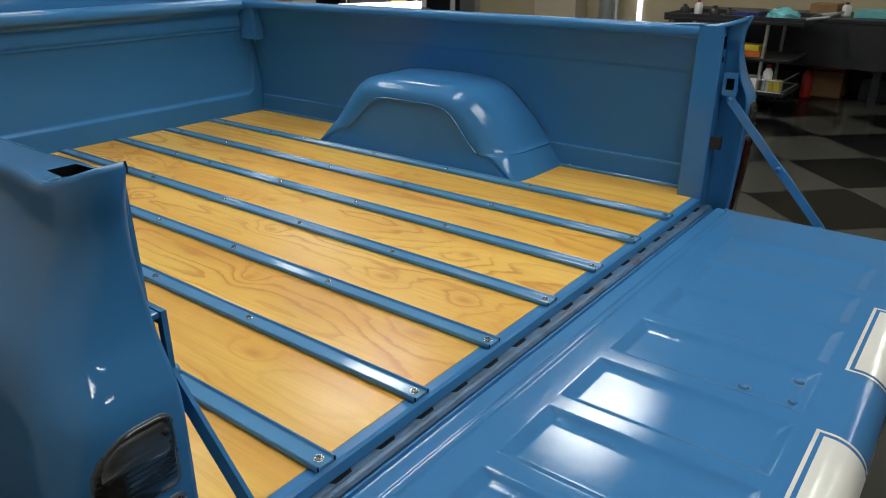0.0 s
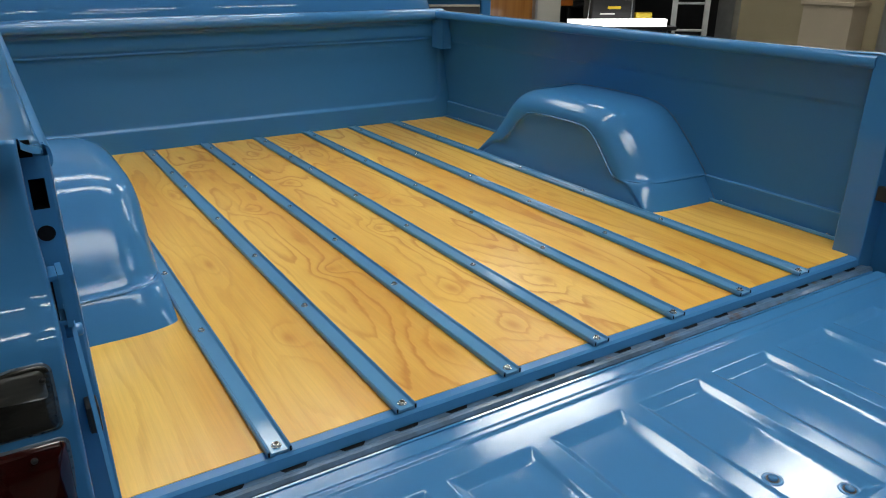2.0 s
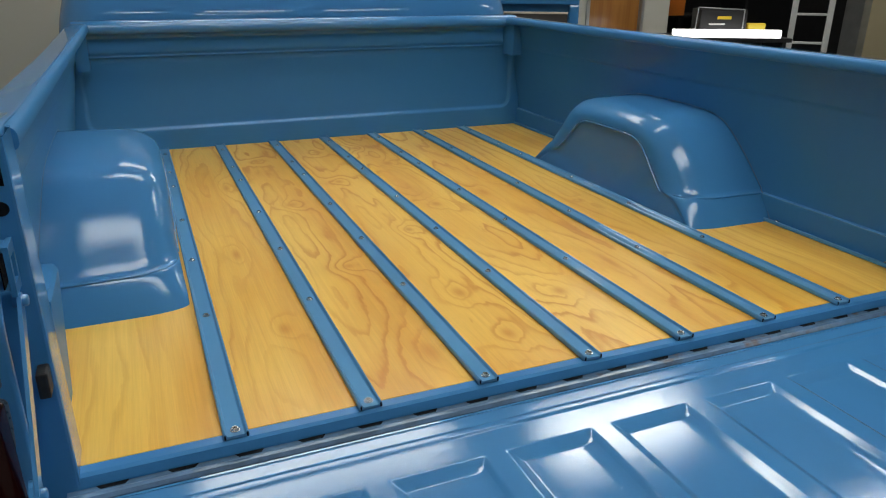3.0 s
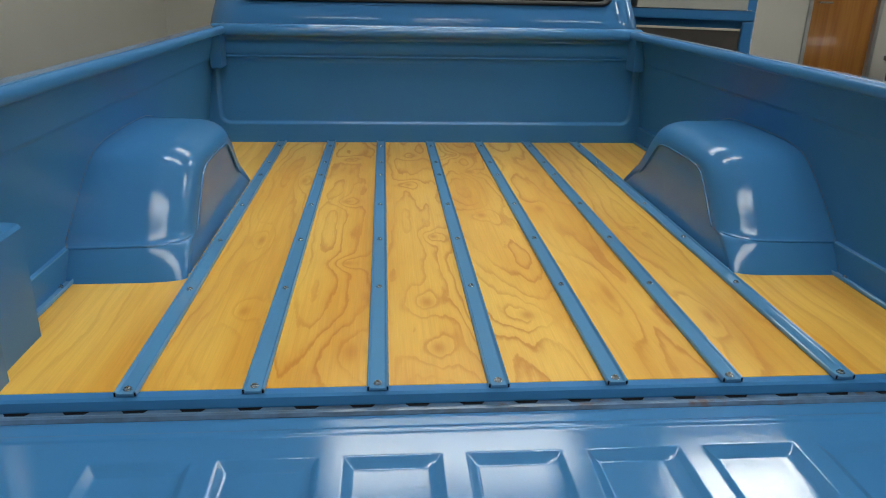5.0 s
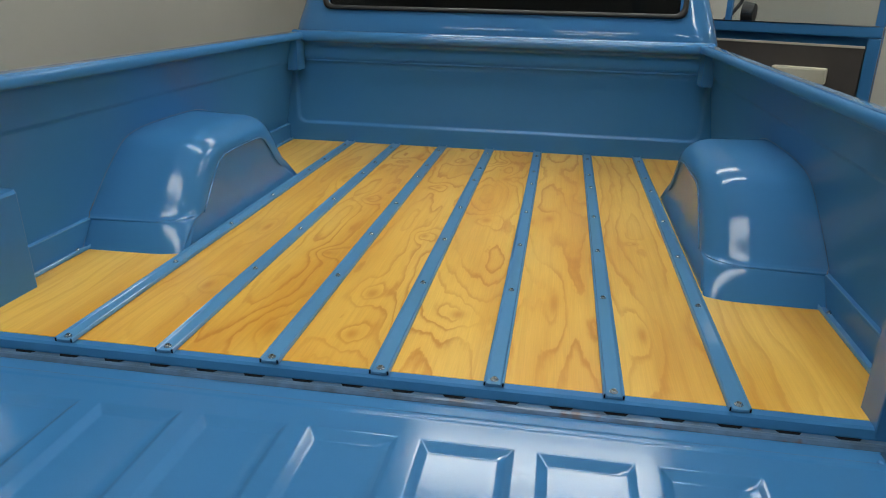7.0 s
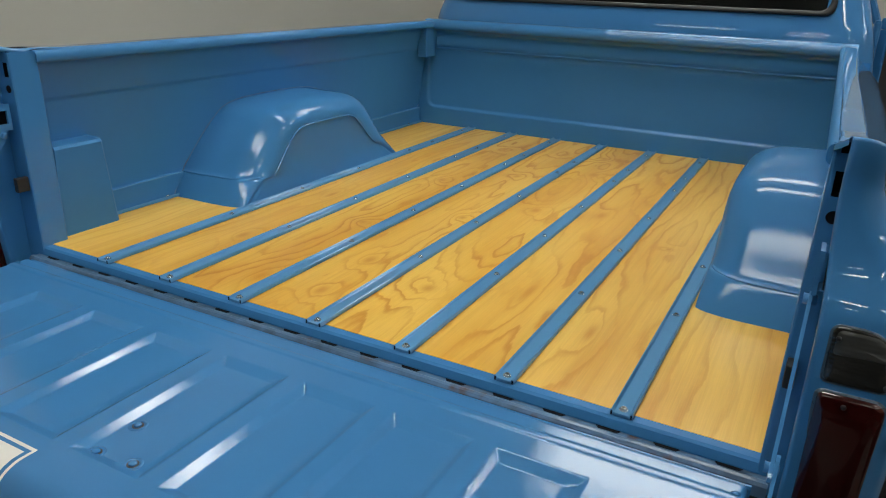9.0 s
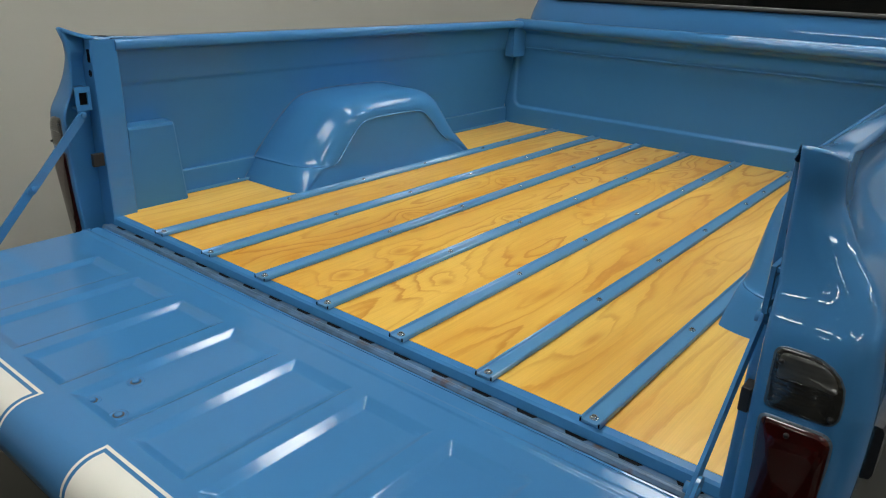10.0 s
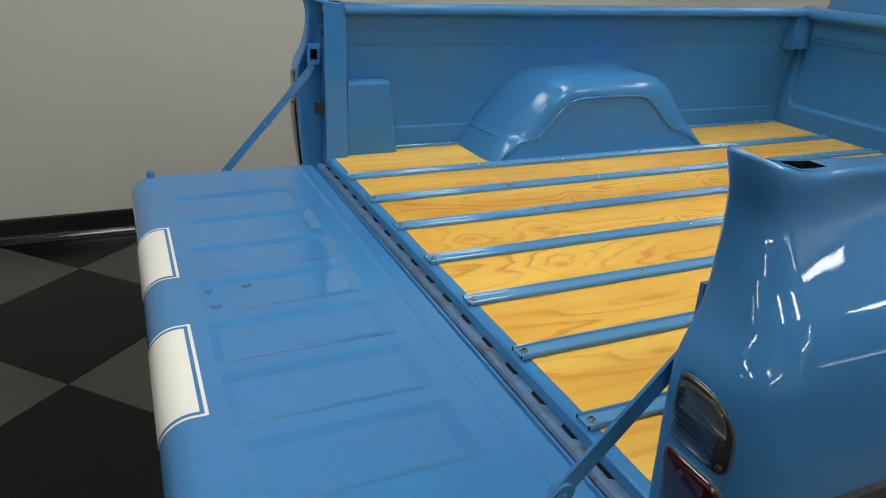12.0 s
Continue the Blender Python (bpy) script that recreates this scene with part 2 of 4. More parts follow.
def diffuser(name, color, strength):
    """A lamp cover behind which the tubes show as brighter bands."""
    m = glow(name, color, strength)
    nt = m.node_tree
    e = nt.nodes["Emission"]
    tc = nt.nodes.new("ShaderNodeTexCoord")
    w = nt.nodes.new("ShaderNodeTexWave")
    w.wave_type, w.bands_direction = "BANDS", "Y"
    w.inputs["Scale"].default_value = 1.75
    w.inputs["Distortion"].default_value = 0.0
    nt.links.new(tc.outputs["Object"], w.inputs["Vector"])
    lit = math_node(nt, "ADD", math_node(nt, "MULTIPLY", w.outputs["Fac"], 1.1), 0.45)
    nt.links.new(math_node(nt, "MULTIPLY", lit, strength), e.inputs["Strength"])
    return m


# one kind of cover at four strengths, set to balance the brightness
BRIGHT_GLOW = diffuser("bright_lamp_diffuser", (0.975, 1.0, 0.95), PANEL_POWER * 1.3)
BED_GLOW = diffuser("bed_lamp_diffuser", (0.975, 1.0, 0.95), PANEL_POWER * 1.25)
WEAK_GLOW = diffuser("weak_lamp_diffuser", (0.975, 1.0, 0.95), PANEL_POWER * 0.72)
DIM_GLOW = diffuser("dim_lamp_diffuser", (0.975, 1.0, 0.95), PANEL_POWER * 1.0)
TUBE_GLOW = glow("fluorescent_tube", (0.975, 1.0, 0.95), TUBE_POWER)
PANEL_GLOW = glow("light_panel_face", (1.0, 0.99, 0.97), 3.0)
SLIT_GLOW = glow("daylight_slit", (0.86, 0.90, 1.0), 2.2)


# ---- mesh helpers ----
def part(name, bm, material, parent=None, label="", smooth=False, sharp=0):
    """Links a bmesh, whose points are in the world, as one mesh object under parent."""
    me = bpy.data.meshes.new(name)
    bmesh.ops.recalc_face_normals(bm, faces=bm.faces[:])
    bm.to_mesh(me)
    bm.free()
    me.materials.append(material)
    if smooth:
        me.polygons.foreach_set("use_smooth", [True] * len(me.polygons))
    if sharp:
        me.set_sharp_from_angle(angle=radians(sharp))
    ob = new(name, me)
    adopt(ob, parent)
    if label:
        tagged(ob, label)
    return ob


def adopt(ob, parent):
    if parent is not None:
        ob.parent = parent
        if parent.type == "EMPTY":
            ob.matrix_parent_inverse = Matrix.Translation(-parent.location)
    return ob


def empty(name, at, label, category, group="", kind=""):
    e = new(name)
    e.empty_display_size = 0.1
    e.location = at
    return tagged(e, label, category, group, kind)


def box(bm, x0, x1, y0, y1, z0, z1, bevel=0.0):
    v = [bm.verts.new((x, y, z)) for x in (x0, x1) for y in (y0, y1) for z in (z0, z1)]
    fs = [bm.faces.new([v[i] for i in q]) for q in ((0, 1, 3, 2), (4, 6, 7, 5), (0, 4, 5, 1), (2, 3, 7, 6), (0, 2, 6, 4), (1, 5, 7, 3))]
    if bevel:
        es = list({e for f in fs for e in f.edges})
        bmesh.ops.bevel(bm, geom=es, offset=bevel, segments=2, affect="EDGES", profile=0.6)
    return bm


def boxes(*rows, bevel=0.0):
    bm = bmesh.new()
    for r in rows:
        box(bm, *r, bevel=bevel)
    return bm


def grid(rows, closed=False, caps=False):
    """Quads between rows of points; closed: each row is a ring."""
    bm = bmesh.new()
    vs = [[bm.verts.new(p) for p in row] for row in rows]
    n = len(rows[0])
    for a, b in zip(vs, vs[1:]):
        for i in range(n if closed else n - 1):
            j = (i + 1) % n
            bm.faces.new((a[i], a[j], b[j], b[i]))
    if caps:
        bm.faces.new(vs[0])
        bm.faces.new(vs[-1][::-1])
    return bm


def extrude(profile, axis, t0, t1, steps=1, closed=True):
    """A closed profile of (a, b) pushed along x or y; (a, b) are (y, z) or (x, z)."""
    rows = []
    for k in range(steps + 1):
        t = t0 + (t1 - t0) * k / steps
        rows.append([(t, a, b) if axis == "x" else (a, t, b) for a, b in profile])
    return grid(rows, closed, closed)


def soften(bm, width, segments=2, angle=30):
    es = [e for e in bm.edges if len(e.link_faces) == 2 and e.calc_face_angle(0) > radians(angle)]
    bmesh.ops.bevel(bm, geom=es, offset=width, segments=segments, affect="EDGES", profile=0.6, clamp_overlap=True)
    return bm


def cylinder(bm, a, b, r0, r1=None, n=20, caps=True):
    a, b = Vector(a), Vector(b)
    r1 = r0 if r1 is None else r1
    m = (b - a).to_track_quat("Z", "Y").to_matrix()
    ring = [[bm.verts.new(c + m @ Vector((r * math.cos(2 * math.pi * i / n), r * math.sin(2 * math.pi * i / n), 0))) for i in range(n)] for c, r in ((a, r0), (b, r1))]
    for i in range(n):
        j = (i + 1) % n
        bm.faces.new((ring[0][i], ring[0][j], ring[1][j], ring[1][i]))
    if caps:
        bm.faces.new(ring[0][::-1])
        bm.faces.new(ring[1])
    return bm


def rod(points, r, n=10):
    bm = bmesh.new()
    for a, b in zip(points, points[1:]):
        cylinder(bm, a, b, r, n=n)
    return bm


def sweep(points, r, n=8):
    """A round bar along a smooth line of points."""
    pts = [Vector(p) for p in points]
    rows = []
    for i, p in enumerate(pts):
        d = (pts[min(i + 1, len(pts) - 1)] - pts[max(i - 1, 0)]).normalized()
        m = d.to_track_quat("Z", "Y").to_matrix()
        rows.append([p + m @ Vector((r * math.cos(2 * math.pi * k / n), r * math.sin(2 * math.pi * k / n), 0)) for k in range(n)])
    return grid(rows, True, True)


def lathe(profile, n=24, at=(0, 0, 0), axis="z"):
    """A turned shape from (radius, height)."""
    rows = []
    for r, h in profile:
        ring = []
        for i in range(n):
            c, s = r * math.cos(2 * math.pi * i / n), r * math.sin(2 * math.pi * i / n)
            p = (c, s, h) if axis == "z" else (h, c, s) if axis == "x" else (c, h, s)
            ring.append(tuple(a + b for a, b in zip(at, p)))
        rows.append(ring)
    return grid(rows, True, True)


def smooth_line(points, n):
    """n points per stretch on a smooth curve through the given ones."""
    pts = [Vector(p) for p in points]
    out = []
    for i in range(len(pts) - 1):
        p0, p1, p2, p3 = pts[max(i - 1, 0)], pts[i], pts[i + 1], pts[min(i + 2, len(pts) - 1)]
        for k in range(n):
            t = k / n
            out.append(0.5 * (2 * p1 + (p2 - p0) * t + (2 * p0 - 5 * p1 + 4 * p2 - p3) * t * t + (3 * p1 - p0 - 3 * p2 + p3) * t ** 3))
    return out + [pts[-1]]


def ease(x, a, b):
    t = min(1.0, max(0.0, (x - a) / (b - a)))
    return t * t * (3 - 2 * t)


def between(x, table):
    """Linear reading of a table of (x, value)."""
    for (a, va), (b, vb) in zip(table, table[1:]):
        if x <= b:
            t = min(1.0, max(0.0, (x - a) / (b - a)))
            return va + (vb - va) * t
    return table[-1][1]


# ---- the room ----
X0, X1, Y0, Y1, TOP = -2.13, 7.2, -9.5, 7.6, 2.75
floor = part("floor", boxes((X0 - 0.95, X1 + 0.95, Y0 - 0.95, Y1 + 0.95, GROUND - 0.2, GROUND - 0.004)), GROUT)
tagged(floor, "black and grey checkered vinyl tile workshop floor", "floor", kind="structure")
wall_west = part("wall_west", boxes((X0 - 0.95, X0, Y0, Y1, GROUND - 0.004, TOP)), WALL)
tagged(wall_west, "plain off-white painted workshop wall", "wall", kind="structure")
# unseen closing wall, kept dark so little light bounces onto the truck's rear
wall_south = part("wall_south", boxes((X0 - 0.95, X1 + 0.95, Y0 - 0.95, Y0, GROUND - 0.004, TOP)), UNSEEN_GREY)
tagged(wall_south, "unseen grey wall that closes the workshop", "wall", kind="structure")
wall_east = part("wall_east", boxes((X1, X1 + 0.95, Y0, Y1, GROUND - 0.004, TOP)), BEIGE)
tagged(wall_east, "beige painted workshop wall", "wall", kind="structure")
wall_north = part("wall_north", boxes((X0 - 0.95, 3.84, 5.9, 6.05, GROUND - 0.004, TOP), (4.57, 4.93, 5.9, 6.05, GROUND - 0.004, TOP),
                                      (3.84, 4.57, 5.9, 6.05, GROUND + 2.07, TOP), (X0 - 0.95, X1 + 0.95, Y1, Y1 + 0.95, GROUND - 0.004, TOP)), WALL)
tagged(wall_north, "off-white painted wall with a wooden door", "wall", kind="structure")
ceiling = part("ceiling", boxes((X0 - 0.95, X1 + 0.95, Y0 - 0.95, Y1 + 0.95, TOP, TOP + 0.1)), CEIL)
tagged(ceiling, "plain pale grey workshop ceiling", "ceiling", kind="structure")
toe = ((0.001, 0.001), (0.034, 0.001), (0.033, 0.004), (0.025, 0.008), (0.017, 0.017), (0.012, 0.030), (0.010, 0.050), (0.010, 0.098), (0.007, 0.106), (0.001, 0.108))
baseboard = part("baseboard", extrude([(X0 + a, GROUND + b) for a, b in toe], "y", Y0, 5.9), BASEB, smooth=True, sharp=40)
tagged(baseboard, "black rubber baseboard along the white wall", "baseboard", kind="structure")

# door in the far wall
door_1 = part("door_1", boxes((3.88, 4.54, 5.93, 5.975, GROUND + 0.01, GROUND + 2.03), bevel=0.003), DOORWOOD)
tagged(door_1, "closed varnished brown wooden door", "door", kind="structure")
part("door_frame", boxes((3.84, 3.878, 5.88, 6.0, GROUND, GROUND + 2.07), (4.542, 4.58, 5.88, 6.0, GROUND, GROUND + 2.07), (3.878, 4.542, 5.88, 6.0, GROUND + 2.032, GROUND + 2.07), bevel=0.003), GREYMETAL, door_1)
part("door_handle", rod([(3.94, 5.93, 0.50), (3.94, 5.87, 0.50), (4.05, 5.865, 0.50)], 0.011), CHROME, door_1)


# ---- ceiling lights ----
def ceiling_light(x, y, along, w, l, lit):
    """A shallow housing with a lit diffuser."""
    hx, hy = (l / 2, w / 2) if along == "x" else (w / 2, l / 2)
    e = empty("ceiling_light", (x, y, TOP), "long white workshop light fixture on the ceiling", "light", "ceiling lights")
    part("housing", boxes((x - hx - 0.03, x + hx + 0.03, y - hy - 0.03, y + hy + 0.03, TOP - 0.07, TOP - 0.002), bevel=0.008), WHITEMETAL, e)
    part("diffuser", boxes((x - hx, x + hx, y - hy, y + hy, TOP - 0.085, TOP - 0.071)), lit, e, "lit diffuser")
    return e


# the last one, at (2.9, -0.85), is an added fill for bed and tailgate
for lx, ly, ll, lw, lit in ((0.30, 3.47, 1.8, 0.66, WEAK_GLOW), (2.50, 2.98, 1.25, 0.62, BRIGHT_GLOW), (3.35, 1.28, 1.1, 0.5, BRIGHT_GLOW), (4.1, 5.33, 0.8, 0.4, DIM_GLOW),
                            (0.2, 1.25, 1.8, 0.38, BED_GLOW), (0.0, -0.84, 2.0, 0.56, DIM_GLOW), (2.9, -0.85, 1.25, 0.30, BRIGHT_GLOW)):
    ceiling_light(lx, ly, "x", lw, ll, lit)


def tube_light(x, y, along, l):
    """A bare batten with two fluorescent tubes."""
    e = empty("tube_light", (x, y, TOP), "twin fluorescent tube batten on the ceiling", "light", "tube lights")
    def place(u, v, z):
        return (x + u, y + v, z) if along == "x" else (x + v, y + u, z)
    a, b = place(-l / 2, -0.12, TOP - 0.07), place(l / 2, 0.12, TOP - 0.002)
    part("batten", boxes((a[0], b[0], a[1], b[1], a[2], b[2]), bevel=0.006), WHITEMETAL, e)
    for v in (-0.075, 0.075):
        part("tube", cylinder(bmesh.new(), place(-l / 2 + 0.03, v, TOP - 0.10), place(l / 2 - 0.03, v, TOP - 0.10), 0.019, n=12), TUBE_GLOW, e, "lit white tube")


for lx, ly, along, ll in ((6.3, -2.4, "y", 2.3), (6.6, 3.4, "y", 2.3), (4.4, -2.9, "x", 1.2), (5.3, 3.6, "x", 1.2), (-0.9, -5.0, "x", 1.2), (0.8, -5.0, "x", 1.2), (2.5, -5.0, "x", 1.2), (0.8, -7.4, "x", 1.2)):
    tube_light(lx, ly, along, ll)

# ---- the pickup truck ----
truck = empty("pickup_truck", (0, 1.5, GROUND), "light blue classic pickup truck with lowered tailgate and wooden bed", "pickup truck")
STRIP_X = [(i - 3) * 0.2 for i in range(7)]
BOLT_Y = (0.0, 0.398, 0.703, 1.007, 1.35, 1.53, 1.80)

# subfloor frame under the planks
part("bed_frame", boxes((-0.88, 0.88, 0.02, 1.90, -0.06, -0.024)), DARKMETAL, truck)

# planks
edges = [-0.888] + [x for x in STRIP_X] + [0.888]
# by plank: strength of the figure, how far the rings lie below the face, offset of the pith, rings per metre, knots
FIGURE = (
    (0.35, 0.09, 0.16, 26.0, ()),
    (0.60, 0.12, 0.03, 44.0, ((-0.47, 0.30, 0.035, 0.07), (-0.50, 0.72, 0.03, 0.10), (-0.45, 1.30, 0.03, 0.12))),
    (1.00, 0.17, 0.00, 52.0, ((-0.275, 0.555, 0.045, 0.045), (-0.30, 1.06, 0.05, 0.06), (-0.25, 0.12, 0.05, 0.11), (-0.31, 1.60, 0.05, 0.06))),
    (0.85, 0.19, 0.01, 48.0, ((-0.10, 0.33, 0.045, 0.08), (-0.06, 0.74, 0.035, 0.05), (-0.09, 0.13, 0.04, 0.07), (-0.11, 1.25, 0.04, 0.06), (-0.08, 1.66, 0.05, 0.07))),
    (0.85, 0.20, -0.01, 48.0, ((0.10, 0.26, 0.05, 0.07), (0.09, 0.92, 0.045, 0.07), (0.11, 1.42, 0.05, 0.08), (0.07, 1.68, 0.05, 0.06))),
    (0.80, 0.14, 0.00, 44.0, ((0.295, 0.36, 0.035, 0.20), (0.27, 0.98, 0.04, 0.10))),
    (0.66, 0.10, 0.03, 42.0, ((0.50, 0.80, 0.022, 0.030), (0.47, 0.24, 0.03, 0.12))),
    (0.45, 0.09, -0.15, 28.0, ()),
)
for k, (a, b, (strong, spread, pith, rings, knots)) in enumerate(zip(edges, edges[1:], FIGURE)):
    l, r = (a + 0.004 if a > -0.88 else a), (b - 0.004 if b < 0.88 else b)
    pine = wood("varnished_pine", (a + b) / 2 + pith, k + 1.3, strong, spread, rings, knots)
    part("plank", boxes((l, r, 0.004, 1.905, -0.022, 0.0), bevel=0.0015), pine, truck, "honey-coloured varnished pine plank")

# bolts share one mesh each
def bolt_mesh(name, r, h):
    bm = lathe([(r * 1.25, 0), (r * 1.25, 0.0010), (r, 0.0012), (r * 0.97, h * 0.7), (r * 0.80, h), (r * 0.62, h), (r * 0.52, h * 0.25)], 14)
    bmesh.ops.recalc_face_normals(bm, faces=bm.faces[:])
    me = bpy.data.meshes.new(name)
    bm.to_mesh(me)
    bm.free()
    me.materials.append(STEEL)
    return me


BOLT, BIGBOLT = bolt_mesh("bolt", 0.0052, 0.0042), bolt_mesh("end_bolt", 0.0058, 0.0042)


def bolt(x, y, z, parent, big=False):
    ob = new("bolt", BIGBOLT if big else BOLT)
    ob.location = (x, y, z)
    return adopt(ob, parent)


def strip(x, y0, y1, half, bolts, name="bed_strip"):
    """A rolled hold-down strip: flat bed between two raised beads."""
    k = half / 0.020
    half_prof = [(0.0200, 0.0005), (0.0200, 0.0050), (0.0190, 0.0082), (0.0172, 0.0094), (0.0154, 0.0086), (0.0140, 0.0058), (0.0122, 0.0046)]
    prof = [(-a, b) for a, b in half_prof] + half_prof[::-1]
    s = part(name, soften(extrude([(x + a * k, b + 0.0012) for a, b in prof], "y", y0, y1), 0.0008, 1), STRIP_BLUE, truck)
    # thin dark plates paint the shaded hollows under the beads' open ends
    for side in (-1, 1):
        part("strip_end_shade", boxes((x + half * (side * 0.86 - 0.075), x + half * (side * 0.86 + 0.075), y0 - 0.0007, y0 - 0.0002, 0.0016, 0.0086)), HOLLOW_SHADE, s)
    for i, y in enumerate(bolts):
        bolt(x, y, 0.0062, s, i == 0 and len(bolts) > 3)
    return s


for x in STRIP_X:
    strip(x, -0.014, 1.895, 0.0182, BOLT_Y)
for s in (-1, 1):
    strip(s * 0.872, 0.218 if s < 0 else 0.06, 0.47, 0.014, (0.42,) if s < 0 else (0.10, 0.42), "side_strip")
    strip(s * 0.872, 1.30, 1.89, 0.014, (1.36, 1.8), "side_strip")

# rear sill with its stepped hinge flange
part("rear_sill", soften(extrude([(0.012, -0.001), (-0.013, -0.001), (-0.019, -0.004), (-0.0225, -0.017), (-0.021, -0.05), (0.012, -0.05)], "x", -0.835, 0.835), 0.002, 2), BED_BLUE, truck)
part("hinge_flange", soften(extrude([(-0.020, -0.020), (-0.033, -0.0195), (-0.038, -0.0170), (-0.045, -0.0172), (-0.049, -0.022), (-0.049, -0.040), (-0.020, -0.040)], "x", -0.82, 0.82), 0.0014, 2), SEAM_BLUE, truck, "worn blue hinge flange behind the sill")
# slots are not cut: dark patches on the flange paint their shade
for i in range(18):
    cx = -0.765 + i * 0.09
    bm = bmesh.new()
    top = [(cx - 0.020, -0.0230), (cx + 0.020, -0.0230), (cx + 0.015, -0.0300), (cx - 0.015, -0.0300)]
    lo, hi = [[bm.verts.new((x, y, z)) for x, y in top] for z in (-0.0205, -0.0188)]
    bm.faces.new(hi)
    for k in range(4):
        bm.faces.new((lo[k], lo[(k + 1) % 4], hi[(k + 1) % 4], hi[k]))
    part("flange_slot_shade", bm, HOLLOW_SHADE, truck)
part("hinge_rod", soften(extrude([(-0.0525, -0.024), (-0.055, -0.0195), (-0.059, -0.0195), (-0.0605, -0.024), (-0.0605, -0.036), (-0.0525, -0.036)], "x", -0.80, 0.80), 0.0012, 2), BLUE, truck)
# solid dark bar whose colour gives the gap its shade
part("hinge_channel", boxes((-0.80, 0.80, -0.075, -0.045, -0.07, -0.045)), SEAM_SHADE, truck, "dark filler for the shaded gap behind the hinge")

# ---- tailgate ----
TG_W, TG_A, TG_B, TG_Z = 0.797, -0.064, -0.585, -0.010
PANS = [(k * 0.1765 - 0.072, k * 0.1765 + 0.070) for k in range(-3, 4)]


def gate_z(x, y):
    """Height of the tailgate's inner skin."""
    z = TG_Z
    z -= 0.010 * ease(y, TG_A - 0.010, TG_A)
    z += 0.0022 * (ease(-y, 0.100, 0.105) - ease(-y, 0.114, 0.120))
    if -0.49 < y < -0.165:
        for a, b in PANS:
            if a - 0.01 < x < b + 0.01:
                inside = min(1.0, max(0.0, min((x - a) / 0.016, (b - x) / 0.016, (-0.170 - y) / 0.023, (y + 0.484) / 0.018)))
                z -= 0.0080 * (inside * 0.95 + 0.05 * ease(inside, 0, 1))
    if y < -0.532:
        t = min(1.0, (-0.532 - y) / 0.053)
        z -= 0.053 * (1 - math.sqrt(max(0.0, 1 - t * t)))
    edge = TG_W - abs(x)
    if edge < 0.010:
        z -= 0.010 * (1 - math.sqrt(max(0.0, 1 - (1 - edge / 0.010) ** 2)))
    return z


def steps(a, b, stops, fine, coarse):
    """Coordinates from a to b, close together near the stops."""
    out, p = [a], a
    while p < b - 1e-6:
        near = min(abs(p - s) for s in stops)
        p = min(b, p + (fine if near < 0.022 else coarse))
        out.append(p)
    return out


xs = steps(-TG_W, TG_W, [p for ab in PANS for p in ab] + [-TG_W, TG_W], 0.0022, 0.012)
ys = [-v for v in steps(-TG_A, -TG_B, [0.064, 0.102, 0.117, 0.170, 0.183, 0.196, 0.468, 0.476, 0.484, 0.56, 0.575, 0.585], 0.0022, 0.012)]
rows = [[(x, y, gate_z(x, y)) for x in xs] for y in ys]
rows.insert(0, [(x, TG_A + 0.001, -0.055) for x in xs])
rows.append([(x, TG_B - 0.001, -0.075) for x in xs])
rows.append([(x, TG_B + 0.02, -0.085) for x in xs])
rows.append([(x, TG_A + 0.001, -0.070) for x in xs])
gate = part("tailgate", grid(rows), GATE_BLUE, truck, "lowered blue tailgate with pressed panels", smooth=True)
for s in (-1, 1):
    bm = bmesh.new()
    bm.faces.new([bm.verts.new((s * (TG_W - 0.0002), y, z)) for y, z in ((TG_A, -0.060), (TG_A, -0.022), (-0.53, -0.021), (-0.56, -0.035), (TG_B, -0.075))])
    part("end_cap", bm, BLUE, gate)


def gate_patch(x0, x1, y0, y1, lift=0.0009):
    """A painted patch that lies on the tailgate's skin."""
    n = max(2, int(abs(y1 - y0) / 0.003))
    ysp = [y0 + (y1 - y0) * i / n for i in range(n + 1)]
    return grid([[(x, y - lift * max(0, (-0.54 - y) / 0.045), gate_z(x, y) + lift) for x in (x0, (x0 + x1) / 2, x1)] for y in ysp])


END = TG_B + 0.0006
for s in (-1, 1):
    a, b = (0.100, 0.382) if s > 0 else (-0.382, -0.100)
    part("white_stripe", gate_patch(a + 0.013, b - 0.013, -0.523, END), WHITE, gate, "broad off-white stripe", smooth=True)
    part("pinstripe", gate_patch(a, b, -0.511, -0.5165), WHITE, gate)
    part("pinstripe", gate_patch(a, a + 0.0055, -0.5165, END), WHITE, gate, smooth=True)
    part("pinstripe", gate_patch(b - 0.0055, b, -0.5165, END), WHITE, gate, smooth=True)

# latch screws in dimples
for x, y in ((-0.040, -0.391), (-0.038, -0.466), (0.029, -0.458)):
    z = gate_z(x, y)
    part("latch_screw", lathe([(0.0062, -0.001), (0.0062, 0.0018), (0.0045, 0.0030), (0.001, 0.0032)], 16, (x, y, z + 0.001)), BLUE, gate, smooth=True)
    # flat dark ring paints the dimple's shade round the screw
    part("screw_shade_ring", lathe([(0.0088, 0.0002), (0.0088, 0.0007), (0.0084, 0.0008)], 20, (x, y, z)), SEAM_SHADE, gate)
    part("screw_rim", lathe([(0.0150, -0.001), (0.0142, 0.0006), (0.0120, 0.0014), (0.0095, 0.0010), (0.0088, -0.001)], 24, (x, y, z)), BLUE, gate, smooth=True)
